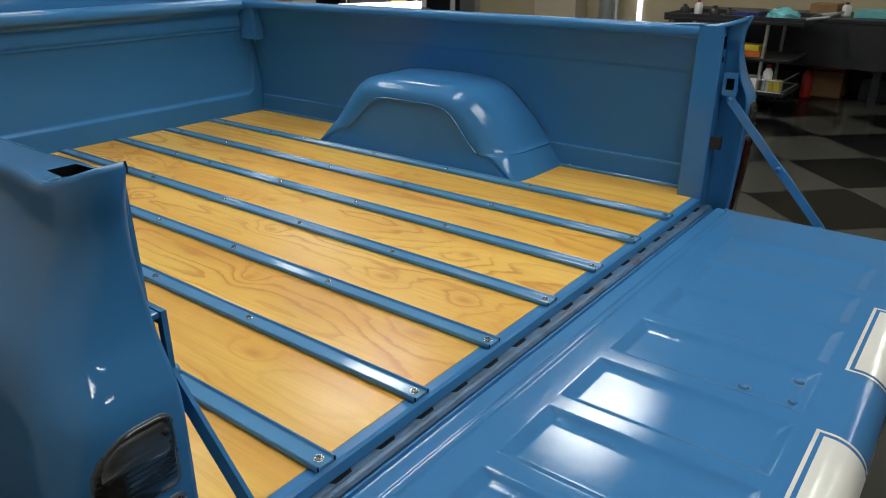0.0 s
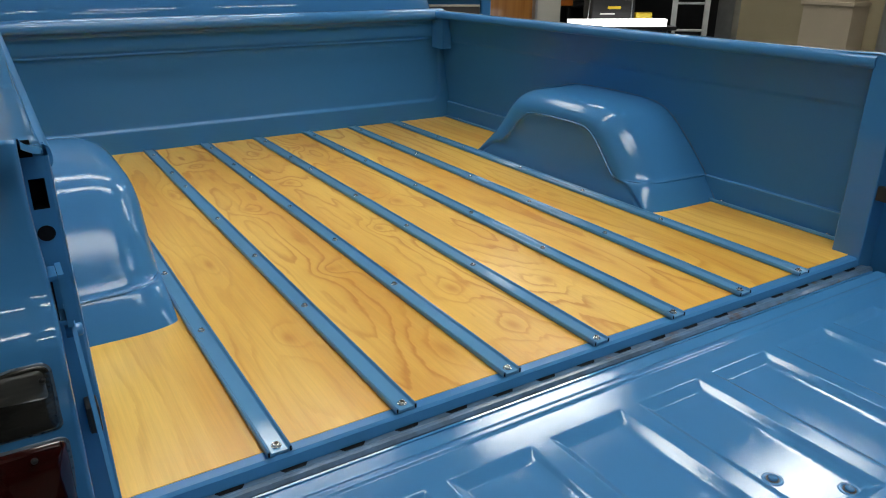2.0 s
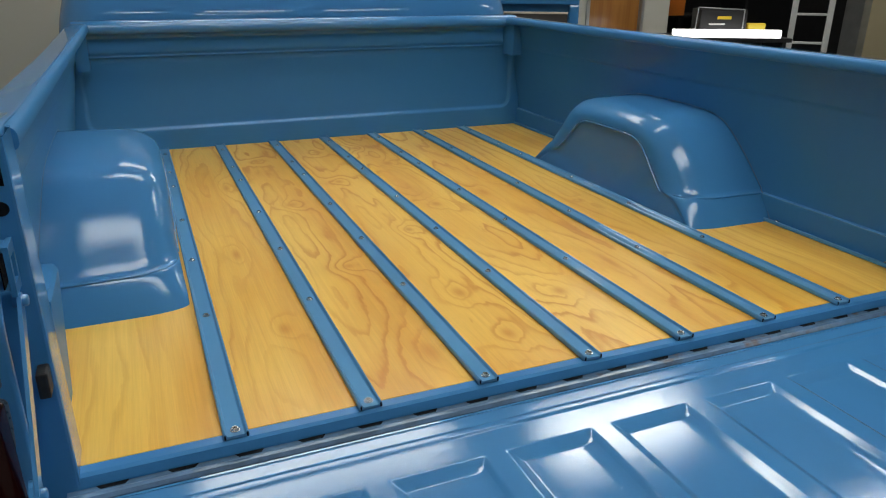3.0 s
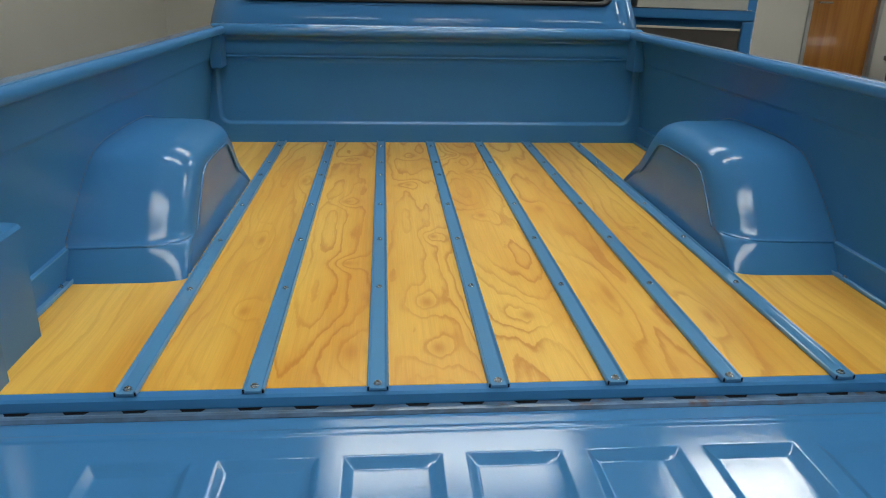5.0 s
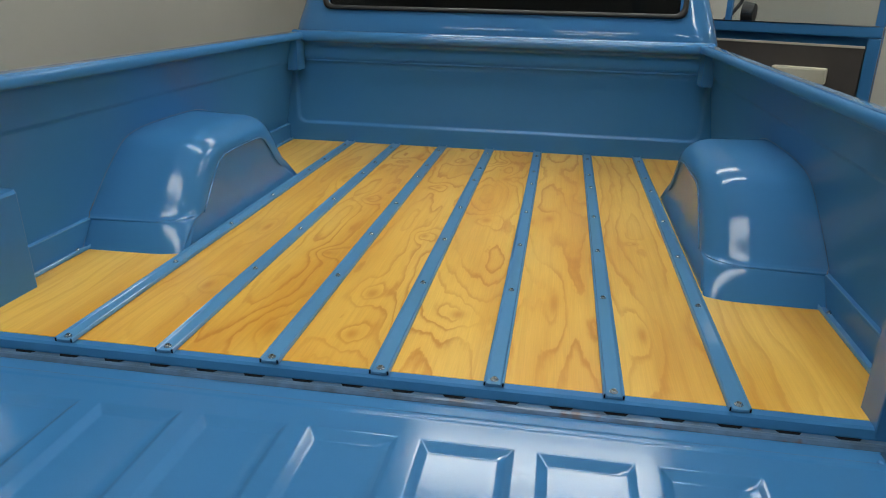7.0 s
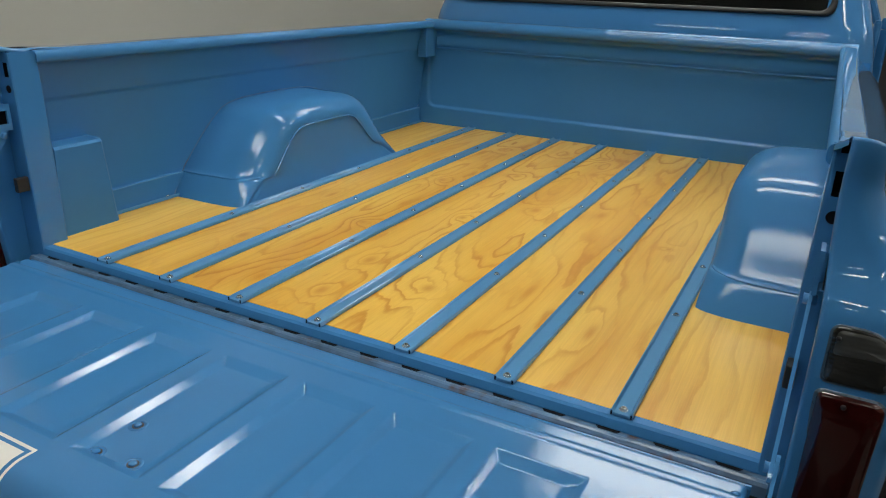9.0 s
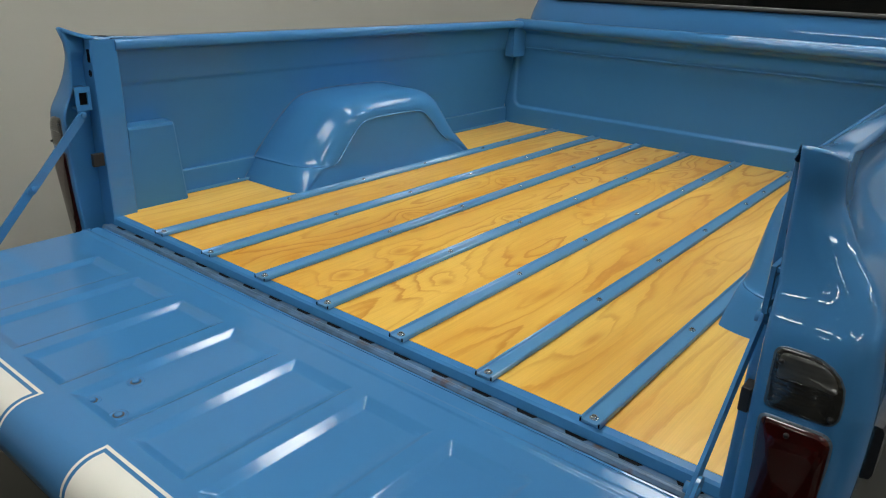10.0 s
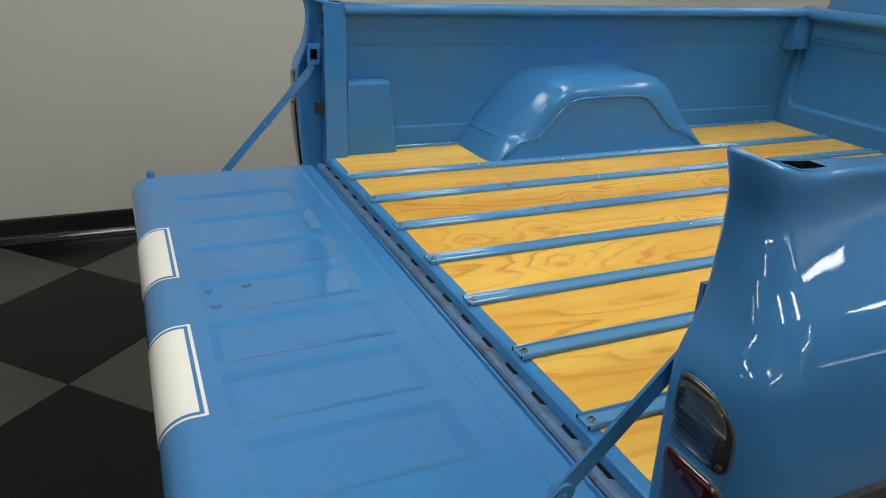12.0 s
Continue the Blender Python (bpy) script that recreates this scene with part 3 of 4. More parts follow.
for s in (-1, 1):
    part("strap_stud", lathe([(0.010, -0.012), (0.010, 0.014), (0.008, 0.018), (0.003, 0.0185)], 16, (s * (TG_W - 0.012), -0.53, TG_Z)), BLUE, gate, smooth=True)
    part("gate_bolt", lathe([(0.006, -0.001), (0.006, 0.002), (0.004, 0.004)], 12, (s * 0.783, -0.10, TG_Z)), BLUE, gate, smooth=True)


# ---- bed sides ----
SIDE_SHAPE = ((-0.40, 0.890), (-0.25, 0.920), (-0.05, 0.944), (0.12, 0.953), (0.18, 0.953), (0.22, 0.951), (0.255, 0.945), (0.285, 0.942), (0.315, 0.933), (0.34, 0.921), (0.36, 0.905), (0.38, 0.886), (0.40, 0.866), (0.418, 0.849), (0.43, 0.844), (0.446, 0.843), (0.456, 0.841))


def outer_x(z):
    return sum(between(z + 0.004 * k, SIDE_SHAPE) for k in (-2, -1, 0, 1, 2)) / 5


def flare(y, z):
    """How far the rear corner spreads outward at the neck."""
    return ease(z, 0.35, 0.44) * (0.016 * (1 - ease(y, -0.05, 0.12)) + 0.013 * (1 - ease(y, 0.0, 1.1)))


REAR_SHAPE = ((-0.40, -0.055), (-0.10, -0.080), (0.10, -0.098), (0.22, -0.101), (0.265, -0.1005), (0.280, -0.0980), (0.295, -0.0920), (0.310, -0.0835), (0.325, -0.0765), (0.340, -0.0722), (0.36, -0.0692), (0.40, -0.066), (0.42, -0.066), (0.446, -0.068), (0.48, -0.075))


def rear_y(z):
    return sum(between(z + 0.006 * k, REAR_SHAPE) for k in (-2, -1, 0, 1, 2)) / 5


def inner_panel(s):
    """Inner bed wall: lower flange, lean, crease under the rail and the rail's lip."""
    prof = [(0.876, -0.05), (0.873, 0.060), (0.8735, 0.065), (0.8755, 0.0675), (0.883, 0.0690), (0.884, 0.076), (0.846, 0.326), (0.8445, 0.331), (0.8410, 0.336), (0.8392, 0.341), (0.822, 0.420),
            (0.818, 0.426), (0.800, 0.427), (0.795, 0.4245), (0.791, 0.4245), (0.788, 0.427), (0.7862, 0.431), (0.786, 0.438), (0.7866, 0.444), (0.789, 0.4487), (0.793, 0.4515), (0.798, 0.4528), (0.805, 0.453),
            (0.836, 0.453), (0.838, 0.44), (0.86, 0.33), (0.90, 0.07), (0.90, -0.05)]
    # the rail's overhang narrows a little towards the rear
    rows = []
    for k in range(25):
        y = 0.040 + 1.86 * k / 24
        rows.append([(s * (a + 0.016 * (1 - y / 1.9) * (b > 0.42 and a < 0.81)), y, b) for a, b in prof])
    bm = grid(rows, True, True)
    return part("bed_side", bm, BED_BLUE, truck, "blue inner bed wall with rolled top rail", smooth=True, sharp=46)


def quarter_panel(s):
    """Outer side and rear corner, lofted level by level."""
    fixed = [0.10, 0.14, 0.18, 0.21, 0.235, 0.26, 0.27, 0.28, 0.2875, 0.295, 0.3025, 0.31, 0.3175, 0.325, 0.335, 0.347, 0.36, 0.375, 0.39, 0.405, 0.418, 0.43, 0.446]

    def ring(z):
        xo, yr = outer_x(z) + flare(-0.09, z), rear_y(z)
        xi = between(z, ((0.25, 0.832), (0.35, 0.829)))
        r = between(z, ((0.1, 0.055), (0.26, 0.05), (0.34, 0.042), (0.46, 0.036)))
        r = max(0.004, min(r, (xo - xi) * 0.8))
        deep = min(0.022, max(0.006, outer_x(z) - 0.842))
        pts = [(xi + deep + 0.001, -0.0232), (xi + deep, -0.030), (xi + deep * 0.9, yr + 0.013), (xi, yr + 0.0055), (xi + 0.0015, yr + 0.0012), (xi + 0.006, yr)]
        for i in range(9):
            a = math.pi / 2 * i / 8
            pts.append((xo - r + r * math.sin(a), yr + r - r * math.cos(a)))
        pts += [(outer_x(z) + flare(y, z), y) for y in ([-0.025, 0.0, 0.02, 0.038, 0.07, 0.11, 0.15, 0.2, 0.3, 0.4] + [0.44 + 0.04 * k for k in range(23)] + [1.45, 1.6, 1.75, 1.93])]
        out = []
        for x, y in pts:
            out.append((x, y, z))
        return out

    rows = []
    for k in range(9):
        f = k / 8
        row = []
        for x, y, _ in ring(0.10):
            d = abs(y - 0.88)
            arch = -0.30 + math.sqrt(max(0.0, 0.40 ** 2 - d * d)) if d < 0.40 else -0.40
            bottom = max(-0.40, arch)
            z = bottom + (0.10 - bottom) * f
            x = x + (outer_x(z) - outer_x(0.10)) * ease(y, -0.09, -0.04) if x > 0.86 else x
            row.append((s * x, y + (rear_y(z) - rear_y(0.10)) * (1 - ease(y, -0.12, -0.04)), z))
        rows.append(row)
    for z in fixed[1:]:
        rows.append([(s * x + lean(z), y, z) for x, y, _ in ring(z)])
    # the corner rises above the rail and rolls over into the cap
    for down, din in ((0.0065, 0.0), (0.0032, 0.0012), (0.0010, 0.0035), (0.0, 0.0065)):
        rows.append([(s * x + lean(z), y, z - down) for x, y, z in rim(ring(0.446), din)])
    q = part("quarter_panel", grid(rows), BLUE, truck, "glossy blue outer bed side with rounded rear corner", smooth=True)
    return q, [p for p in ring(0.446)[5:] if p[1] < 1.94]


def cap_z(y):
    return 0.4545 + 0.0036 * (1 - ease(y, 0.04, 0.14)) + 0.0278 * min(1.0, max(0.0, (0.012 - y) / 0.094)) ** 1.5


def lean(z):
    """Both rear corners stand a little towards the white wall at their tops."""
    return -0.0055 * ease(z, 0.28, 0.42)


def rim(points, inset):
    """The corner's top outline, drawn in by the inset and raised to the cap."""
    out = []
    for i, (x, y, z) in enumerate(points):
        rise = 1 - ease(y, -0.07, -0.02)
        if i > 3:
            a, b = points[max(i - 1, 4)], points[min(i + 1, len(points) - 1)]
            d = Vector((b[0] - a[0], b[1] - a[1])).normalized()
            x, y = x - d.y * inset, y + d.x * inset
        yy = y - 0.011 * rise
        out.append((x, yy, cap_z(yy)))
    return out


def top_cap(s, q, outline):
    """The sloping cap over the rear corner, with its open stake pocket."""
    line = rim([outline[0]] * 4 + outline, 0.0065)[4:]

    def inner(y):
        return between(y, ((-0.075, 0.827), (-0.015, 0.809), (0.03, 0.812), (0.06, 0.8125), (1.94, 0.797)))
    us = (0.0, 0.08, 0.18, 0.70, 1.0)
    bm = bmesh.new()
    cols = []
    for x, y, z in line:
        a = inner(y)
        low = 0.010 if y < 0.035 else 0.0028
        k = 1 - ease(y, -0.04, 0.02)
        col = [bm.verts.new((s * (a + 0.0004) + lean(z) * k, y, z - low)), bm.verts.new((s * a + lean(z) * k, y, z - low * 0.4))]
        for u in us[1:]:
            col.append(bm.verts.new((s * (a + (x - a) * u) + lean(z) * (u + (1 - u) * k), y, z - (0.0004 if u < 0.1 else 0.0))))
        cols.append((y, col))
    hole = []
    for (ya, ca), (yb, cb) in zip(cols, cols[1:]):
        for i in range(len(ca) - 1):
            if i == 3 and -0.001 <= ya and yb <= 0.039:
                hole.append((ca, cb))
                continue
            bm.faces.new((ca[i], ca[i + 1], cb[i + 1], cb[i]))
    a, b = hole[0][0], hole[-1][1]
    corner = [v.co.copy() for v in (a[3], a[4], b[4], b[3])]
    part("corner_cap", bm, BLUE, q, smooth=True)
    # pocket walls in near-black, so its inner shade is in the colour
    bm = bmesh.new()
    top = [bm.verts.new(p) for p in corner]
    low = [bm.verts.new((p.x, p.y, 0.40)) for p in corner]
    for i in range(4):
        bm.faces.new((top[i], top[(i + 1) % 4], low[(i + 1) % 4], low[i]))
    bm.faces.new(low)
    part("stake_pocket", bm, HOLLOW_SHADE, q, "open stake pocket coloured dark for its shade")


def rear_post(s):
    """The upright beside the tailgate: an inward leaf and a rear face with its slot, hole, striker and bumper."""
    def leaf(z):
        return between(z, ((-0.04, 0.802), (0.4525, 0.808)))
    levels = (-0.05, 0.0, 0.14, 0.30, 0.398, 0.430, 0.4525)
    sheet = []
    for z in levels:
        x = leaf(z)
        sheet.append([(s * (x + 0.030), 0.046, z), (s * (x + 0.003), 0.046, z), (s * x, 0.043, z), (s * x, -0.019, z), (s * (x + 0.0012), -0.0218, z), (s * (x + 0.004), -0.0225, z)])
    bm = grid(sheet)
    # rear face with an open slot near its top
    cols = [[bm.verts.new((s * (leaf(z) + 0.004 if c == 0 else min(c, outer_x(z) - 0.006)), -0.0225, z)) for z in levels] for c in (0, 0.816, 0.831, 0.885)]
    for i in range(3):
        for j in range(len(levels) - 1):
            if i == 1 and abs(levels[j] - 0.398) < 1e-6:
                continue
            bm.faces.new((cols[i][j], cols[i][j + 1], cols[i + 1][j + 1], cols[i + 1][j]))
    p = part("rear_post", bm, BLUE, truck, "blue upright beside the tailgate opening")
    ya, yb, xa, xb, za, zb = -0.0222, 0.012, s * 0.816, s * 0.831, 0.398, 0.430
    # slot lining, its shade put into a near-black colour
    bm = bmesh.new()
    near, far = [[bm.verts.new(q) for q in ((xa, y, za), (xb, y, za), (xb, y, zb), (xa, y, zb))] for y in (ya, yb)]
    for i in range(4):
        bm.faces.new((near[i], near[(i + 1) % 4], far[(i + 1) % 4], far[i]))
    bm.faces.new(far)
    part("post_slot", bm, HOLLOW_SHADE, p, "open slot with a lining coloured dark for its shade")
    # no opening here: a dark disc on the face paints the hole's shade
    part("post_hole_disc", lathe([(0.0085, -0.0232), (0.0085, -0.0226), (0.003, -0.0226)], 20, (s * 0.824, 0.0, 0.372), "y"), HOLLOW_SHADE, p, "dark disc that paints a round hole's shade")

    def plate(x0, x1, y0, y1, z0, z1):
        return (min(s * x0, s * x1), max(s * x0, s * x1), y0, y1, z0, z1)
    # striker: a square loop on two arms
    loops = []
    for x, half, up in ((0.818, 0.0185, 0.0292), (0.8235, 0.0185, 0.0292), (0.8235, 0.0105, 0.0150), (0.818, 0.0105, 0.0150), (0.818, 0.0185, 0.0292)):
        loops.append([(s * x, -0.0510 + half * a, 0.3128 + up * b) for a, b in ((-1, -1), (1, -1), (1, 1), (-1, 1))])
    k = part("striker", soften(grid(loops, True), 0.0016, 2), BLUE, truck, "square blue latch striker loop")
    for z0, z1 in ((0.335, 0.341), (0.285, 0.291)):
        part("striker_arm", boxes(plate(0.8235, 0.853, -0.067, -0.035, z0, z1), bevel=0.0016), BLUE, k)
    # added dark plate behind the loop paints the shade seen through it
    part("striker_shade_plate", boxes(plate(0.829, 0.8305, -0.066, -0.036, 0.292, 0.334)), HOLLOW_SHADE, k)
    part("rubber_stop", boxes(plate(0.809, 0.8225, -0.052, -0.0226, 0.140, 0.174), bevel=0.003), BLACK, p, "black rubber bumper")
    return p


def strap(s):
    """The folding stay between post and tailgate, two flat bars riveted in the middle."""
    top, low = Vector((s * 0.8185, -0.058, 0.274)), Vector((s * 0.8125, -0.326, -0.022))
    d = (low - top).normalized()
    side = Vector((1, 0, 0))
    up = d.cross(side).normalized()
    L = (low - top).length

    def bar(a, b, off):
        """A flat bar with rounded ends."""
        edge = []
        for t, sign in ((a, -1), (b, 1)):
            for i in range(7):
                q = math.pi * (i / 6 - 0.5)
                edge.append(top + d * (L * t + sign * 0.010 * math.cos(q)) + up * (sign * 0.0105 * math.sin(q)) + side * (s * off))
        return grid([[p + side * w for p in edge] for w in (-0.0022, 0.0022)], True, True)
    st = part("tailgate_strap", bar(0.0, 0.56, 0.0), BLUE, truck, "folding blue tailgate stay")
    part("lower_bar", bar(0.52, 1.0, 0.0048), BLUE, st)
    for t in (0.0, 0.54, 1.0):
        c = top + d * (L * t)
        part("strap_pivot", lathe([(0.007, -0.008), (0.007, 0.007), (0.005, 0.0085), (0.001, 0.009)], 14, c, "x"), BLUE, st, smooth=True)


def tail_lamp(s, q):
    """Reverse lens over a red lens, each in its bezel, following the rounded corner."""
    def skin(u, z):
        # u: distance along the rear face from its inner edge
        xo, yr = outer_x(z), rear_y(z)
        r = between(z, ((0.1, 0.055), (0.26, 0.05), (0.34, 0.028)))
        flat = xo - r - 0.836
        if u < flat:
            return 0.836 + u, yr
        a = (u - flat) / r
        return xo - r + r * math.sin(a), yr + r - r * math.cos(a)

    def lens(name, outline, out, material, parent, label):
        cu = sum(p[0] for p in outline) / len(outline)
        cz = sum(p[1] for p in outline) / len(outline)
        rows = []
        for k, o in ((1.0, -0.004), (1.0, out * 0.6), (0.95, out), (0.7, out * 1.2), (0.35, out * 1.3), (0.04, out * 1.3)):
            ring = []
            for u, z in outline:
                uu, zz = cu + (u - cu) * k, cz + (z - cz) * k
                x, y = skin(uu, zz)
                ring.append((s * (x + 0.35 * o), y - o, zz))
            rows.append(ring)
        return part(name, grid(rows, True, True), material, parent, label, smooth=True)

    def rounded(u0, u1, z0, z1, radii, n=5):
        pts = []
        for (cx, cz, a0), r in zip(((u0, z0, 180), (u1, z0, 270), (u1, z1, 0), (u0, z1, 90)), radii):
            ox, oz = (r if cx == u0 else -r), (r if cz == z0 else -r)
            for i in range(n + 1):
                a = radians(a0 + 90 * i / n)
                pts.append((cx + ox + r * math.cos(a), cz + oz + r * math.sin(a)))
        return pts

    def screw(u, z, out):
        x, y = skin(u, z)
        part("lens_screw", lathe([(0.0032, 0.004), (0.0032, -0.0015), (0.002, -0.0025), (0.0006, -0.0026)], 12, (s * (x + 0.35 * out), y - out, z), "y"), DARKMETAL, q)

    lens("reverse_bezel", rounded(0.0102, 0.0890, 0.1882, 0.2672, (0.008, 0.014, 0.045, 0.012)), 0.0012, BEZEL, q, "")
    lens("reverse_lens", rounded(0.0125, 0.0868, 0.1905, 0.2650, (0.007, 0.012, 0.043, 0.010)), 0.0021, CLEARLENS, q, "smoked ribbed reversing lens")
    lens("lens_window", rounded(0.0165, 0.0800, 0.2280, 0.2610, (0.004, 0.003, 0.030, 0.007)), 0.0027, PALELENS, q, "paler upper band of the lens")
    screw(0.019, 0.2500, 0.0040)
    screw(0.0790, 0.1990, 0.0034)
    lens("brake_bezel", rounded(0.0085, 0.0890, -0.0790, 0.1795, (0.010, 0.016, 0.018, 0.010)), 0.0022, BEZEL, q, "")
    lens("brake_lens", rounded(0.0115, 0.0860, -0.0760, 0.1765, (0.010, 0.014, 0.016, 0.008)), 0.0060, REDLENS, q, "dark red tail lamp lens")
    screw(0.040, 0.1640, 0.0074)


def side_molding(s, q):
    """Bright trim with a dark insert along the outer side."""
    x = outer_x(0.10)
    part("side_molding", soften(extrude([(s * (x - 0.006), 0.080), (s * (x + 0.008), 0.083), (s * (x + 0.011), 0.090), (s * (x + 0.011), 0.148), (s * (x + 0.008), 0.155), (s * (x - 0.006), 0.158)], "y", 0.0, 1.92), 0.002), BLACK, q, "black side trim with bright lines")
    for z in (0.100, 0.118, 0.136):
        part("molding_line", boxes((s * (x + 0.0095), s * (x + 0.0122), 0.012, 1.9, z, z + 0.005)), CHROME, q, "bright metal line")


def wheel_tub(s):
    """Rounded wheel house: flat inner face, domed shell, a bead across each end."""
    # the shell where it meets the bed wall and where it meets the flat face: (y, z)
    outer = [(0.445, -0.004), (0.470, 0.035), (0.492, 0.066), (0.505, 0.076), (0.563, 0.150), (0.615, 0.205), (0.655, 0.236), (0.70, 0.250), (0.76, 0.2565), (0.84, 0.259),
             (0.93, 0.259), (1.02, 0.2565), (1.08, 0.250), (1.13, 0.234), (1.17, 0.205), (1.215, 0.150), (1.26, 0.090), (1.275, 0.070), (1.30, 0.035), (1.325, -0.004)]
    inner = [(0.475, -0.004), (0.515, 0.030), (0.560, 0.060), (0.600, 0.068), (0.640, 0.110), (0.680, 0.155), (0.705, 0.178), (0.730, 0.192), (0.765, 0.199), (0.83, 0.201),
             (0.92, 0.201), (0.99, 0.199), (1.03, 0.190), (1.055, 0.172), (1.085, 0.145), (1.125, 0.105), (1.17, 0.072), (1.20, 0.060), (1.25, 0.030), (1.30, -0.004)]
    rows = []
    outer, inner = smooth_line(outer, 4), smooth_line(inner, 4)
    for (yo, zo), (yi, zi) in zip(outer, inner):
        row = []
        # flat across the top, then a round shoulder down to the face
        for k in range(6):
            f = k / 5
            row.append((0.888 + (0.725 - 0.888) * f, yo + (yi - yo) * 0.10 * f, zo + (zi - zo) * 0.06 * f))
        y1, z1 = row[-1][1], row[-1][2]
        for k in range(1, 11):
            a = math.pi / 2 * k / 10
            fx, fd = math.sin(a), 1 - math.cos(a)
            row.append((0.725 - (0.725 - 0.630 + 0.006 * (1 - ease(zi, 0.0, 0.09))) * fx, y1 + (yi - y1) * fd, z1 + (zi - z1) * fd))
        # a shallow lip, then the flat face
        cy, cz = 0.885, 0.0
        for f, x in ((0.018, 0.6296), (0.032, 0.6300), (0.046, 0.6318), (0.060, 0.6332), (0.08, 0.6336), (0.30, 0.6338), (0.6, 0.6338), (0.98, 0.6338)):
            x = x - 0.0085 * (1 - ease(zi + (cz - zi) * f, 0.0, 0.07)) * (x > 0.6318)
            row.append((x, yi + (cy - yi) * f, max(-0.004, zi + (cz - zi) * f)))
        rows.append([(s * x, y, z) for x, y, z in row])
    t = part("wheel_tub", grid(rows), TUB_BLUE, truck, "rounded blue wheel house", smooth=True)
    part("tub_seam", sweep([(s * between(z, ((0.0, 0.8745), (0.064, 0.8755), (0.075, 0.8835), (0.33, 0.8455))), y + (0.0035 if y > 0.885 else -0.0035), z + 0.002) for y, z in outer], 0.0012, 6), SEAM_BLUE, t, "dark seam against the bed wall")
    # crisp lip round the flat face
    part("tub_lip", sweep([(s * 0.6292, y + (0.885 - y) * 0.045, z * 0.955) for y, z in inner if z > 0.066], 0.0027, 8), BLUE, t, smooth=True)
    # bead line across the shell's rear slope
    pts = []
    for k in range(17):
        f = k / 16
        if f < 0.6:
            x = 0.886 + (0.725 - 0.886) * f / 0.6
            y = 0.492 + 0.009 * f / 0.6
        else:
            a = math.pi / 2 * (f - 0.6) / 0.4
            x = 0.725 - 0.090 * math.sin(a)
            y = 0.501 + 0.075 * (1 - math.cos(a))
        pts.append((s * x, y - 0.001, 0.066))
    part("tub_bead", sweep(pts, 0.0030, 8), BLUE, t, smooth=True)
    return t


for s in (-1, 1):
    side = inner_panel(s)
    # added paler glossy bar that gives the ledge's crease its bright glint line
    for y0, y1 in ((0.20 if s < 0 else 0.05, 0.485), (1.285, 1.895)):
        part("ledge_glint_bar", rod([(s * 0.8745, y0, 0.0662), (s * 0.8745, y1, 0.0662)], 0.0019, 8), STRIP_BLUE, side)
    q, outline = quarter_panel(s)
    top_cap(s, q, outline)
    rear_post(s)
    strap(s)
    tail_lamp(s, q)
    side_molding(s, q)
    wheel_tub(s)
    # gusset at the front corner
    part("corner_bracket", soften(boxes((min(s * 0.797, s * 0.838), max(s * 0.797, s * 0.838), 1.812, 1.904, 0.304, 0.428)), 0.004), BLUE, truck)

# filler cover in the rear corner
rows = [[(-x, y, z) for x, y in ((0.886, 0.0475), (xi, 0.0475), (xi, yf - 0.006), (xi + 0.004, yf), (0.886, yf + 0.002))] for z, xi, yf in ((-0.002, 0.822, 0.213), (0.222, 0.804, 0.180), (0.229, 0.808, 0.179), (0.231, 0.85, 0.179))]
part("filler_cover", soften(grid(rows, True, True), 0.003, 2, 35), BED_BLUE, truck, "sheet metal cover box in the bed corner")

# front bulkhead: rolled rail, band, crease and an embossed panel
def bulk_y(x, z):
    y = 1.905
    dx = 0.843 - abs(x)
    r = 0.045
    low = z - 0.072
    d = r - math.hypot(max(0, r - dx), max(0, r - low)) if dx < r and low < r else min(dx, low)
    y += 0.010 * ease(d, 0.0, 0.014) * (1 - ease(z, 0.332, 0.338))
    y += 0.008 * (ease(z, 0.338, 0.341) - ease(z, 0.344, 0.352)) * ease(dx, 0.0, 0.02)
    return y


zs = [-0.03, 0.0, 0.03, 0.055] + [0.062 + 0.003 * k for k in range(12)] + [0.10, 0.115, 0.13, 0.17, 0.22, 0.27, 0.31, 0.330, 0.334, 0.337, 0.340, 0.343, 0.346, 0.350, 0.354, 0.37, 0.39, 0.402]
xs3 = [-0.886, -0.87] + [-0.858 + 0.004 * k for k in range(18)] + [-0.78 + 0.13 * k for k in range(13)]
xs3 += [0.79 + 0.004 * k for k in range(18)] + [0.87, 0.886]
rows = [[(x, bulk_y(x, z), z) for x in xs3] for z in zs]
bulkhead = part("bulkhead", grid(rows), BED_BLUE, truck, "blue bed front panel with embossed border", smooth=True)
# glossy rolled top rail that overhangs the panel
rows = []
for y, z in ((1.905, 0.400), (1.900, 0.410), (1.886, 0.416), (1.872, 0.418), (1.865, 0.421), (1.861, 0.428), (1.861, 0.438), (1.864, 0.448), (1.870, 0.455), (1.880, 0.459), (1.90, 0.461), (1.93, 0.461), (1.943, 0.457), (1.948, 0.449), (1.948, 0.40), (1.948, -0.03)):
    rows.append([(max(-0.838, min(0.838, x)), y, z) for x in xs3])
part("bulkhead_rail", grid(rows), BLUE, bulkhead, "glossy rolled top rail", smooth=True)

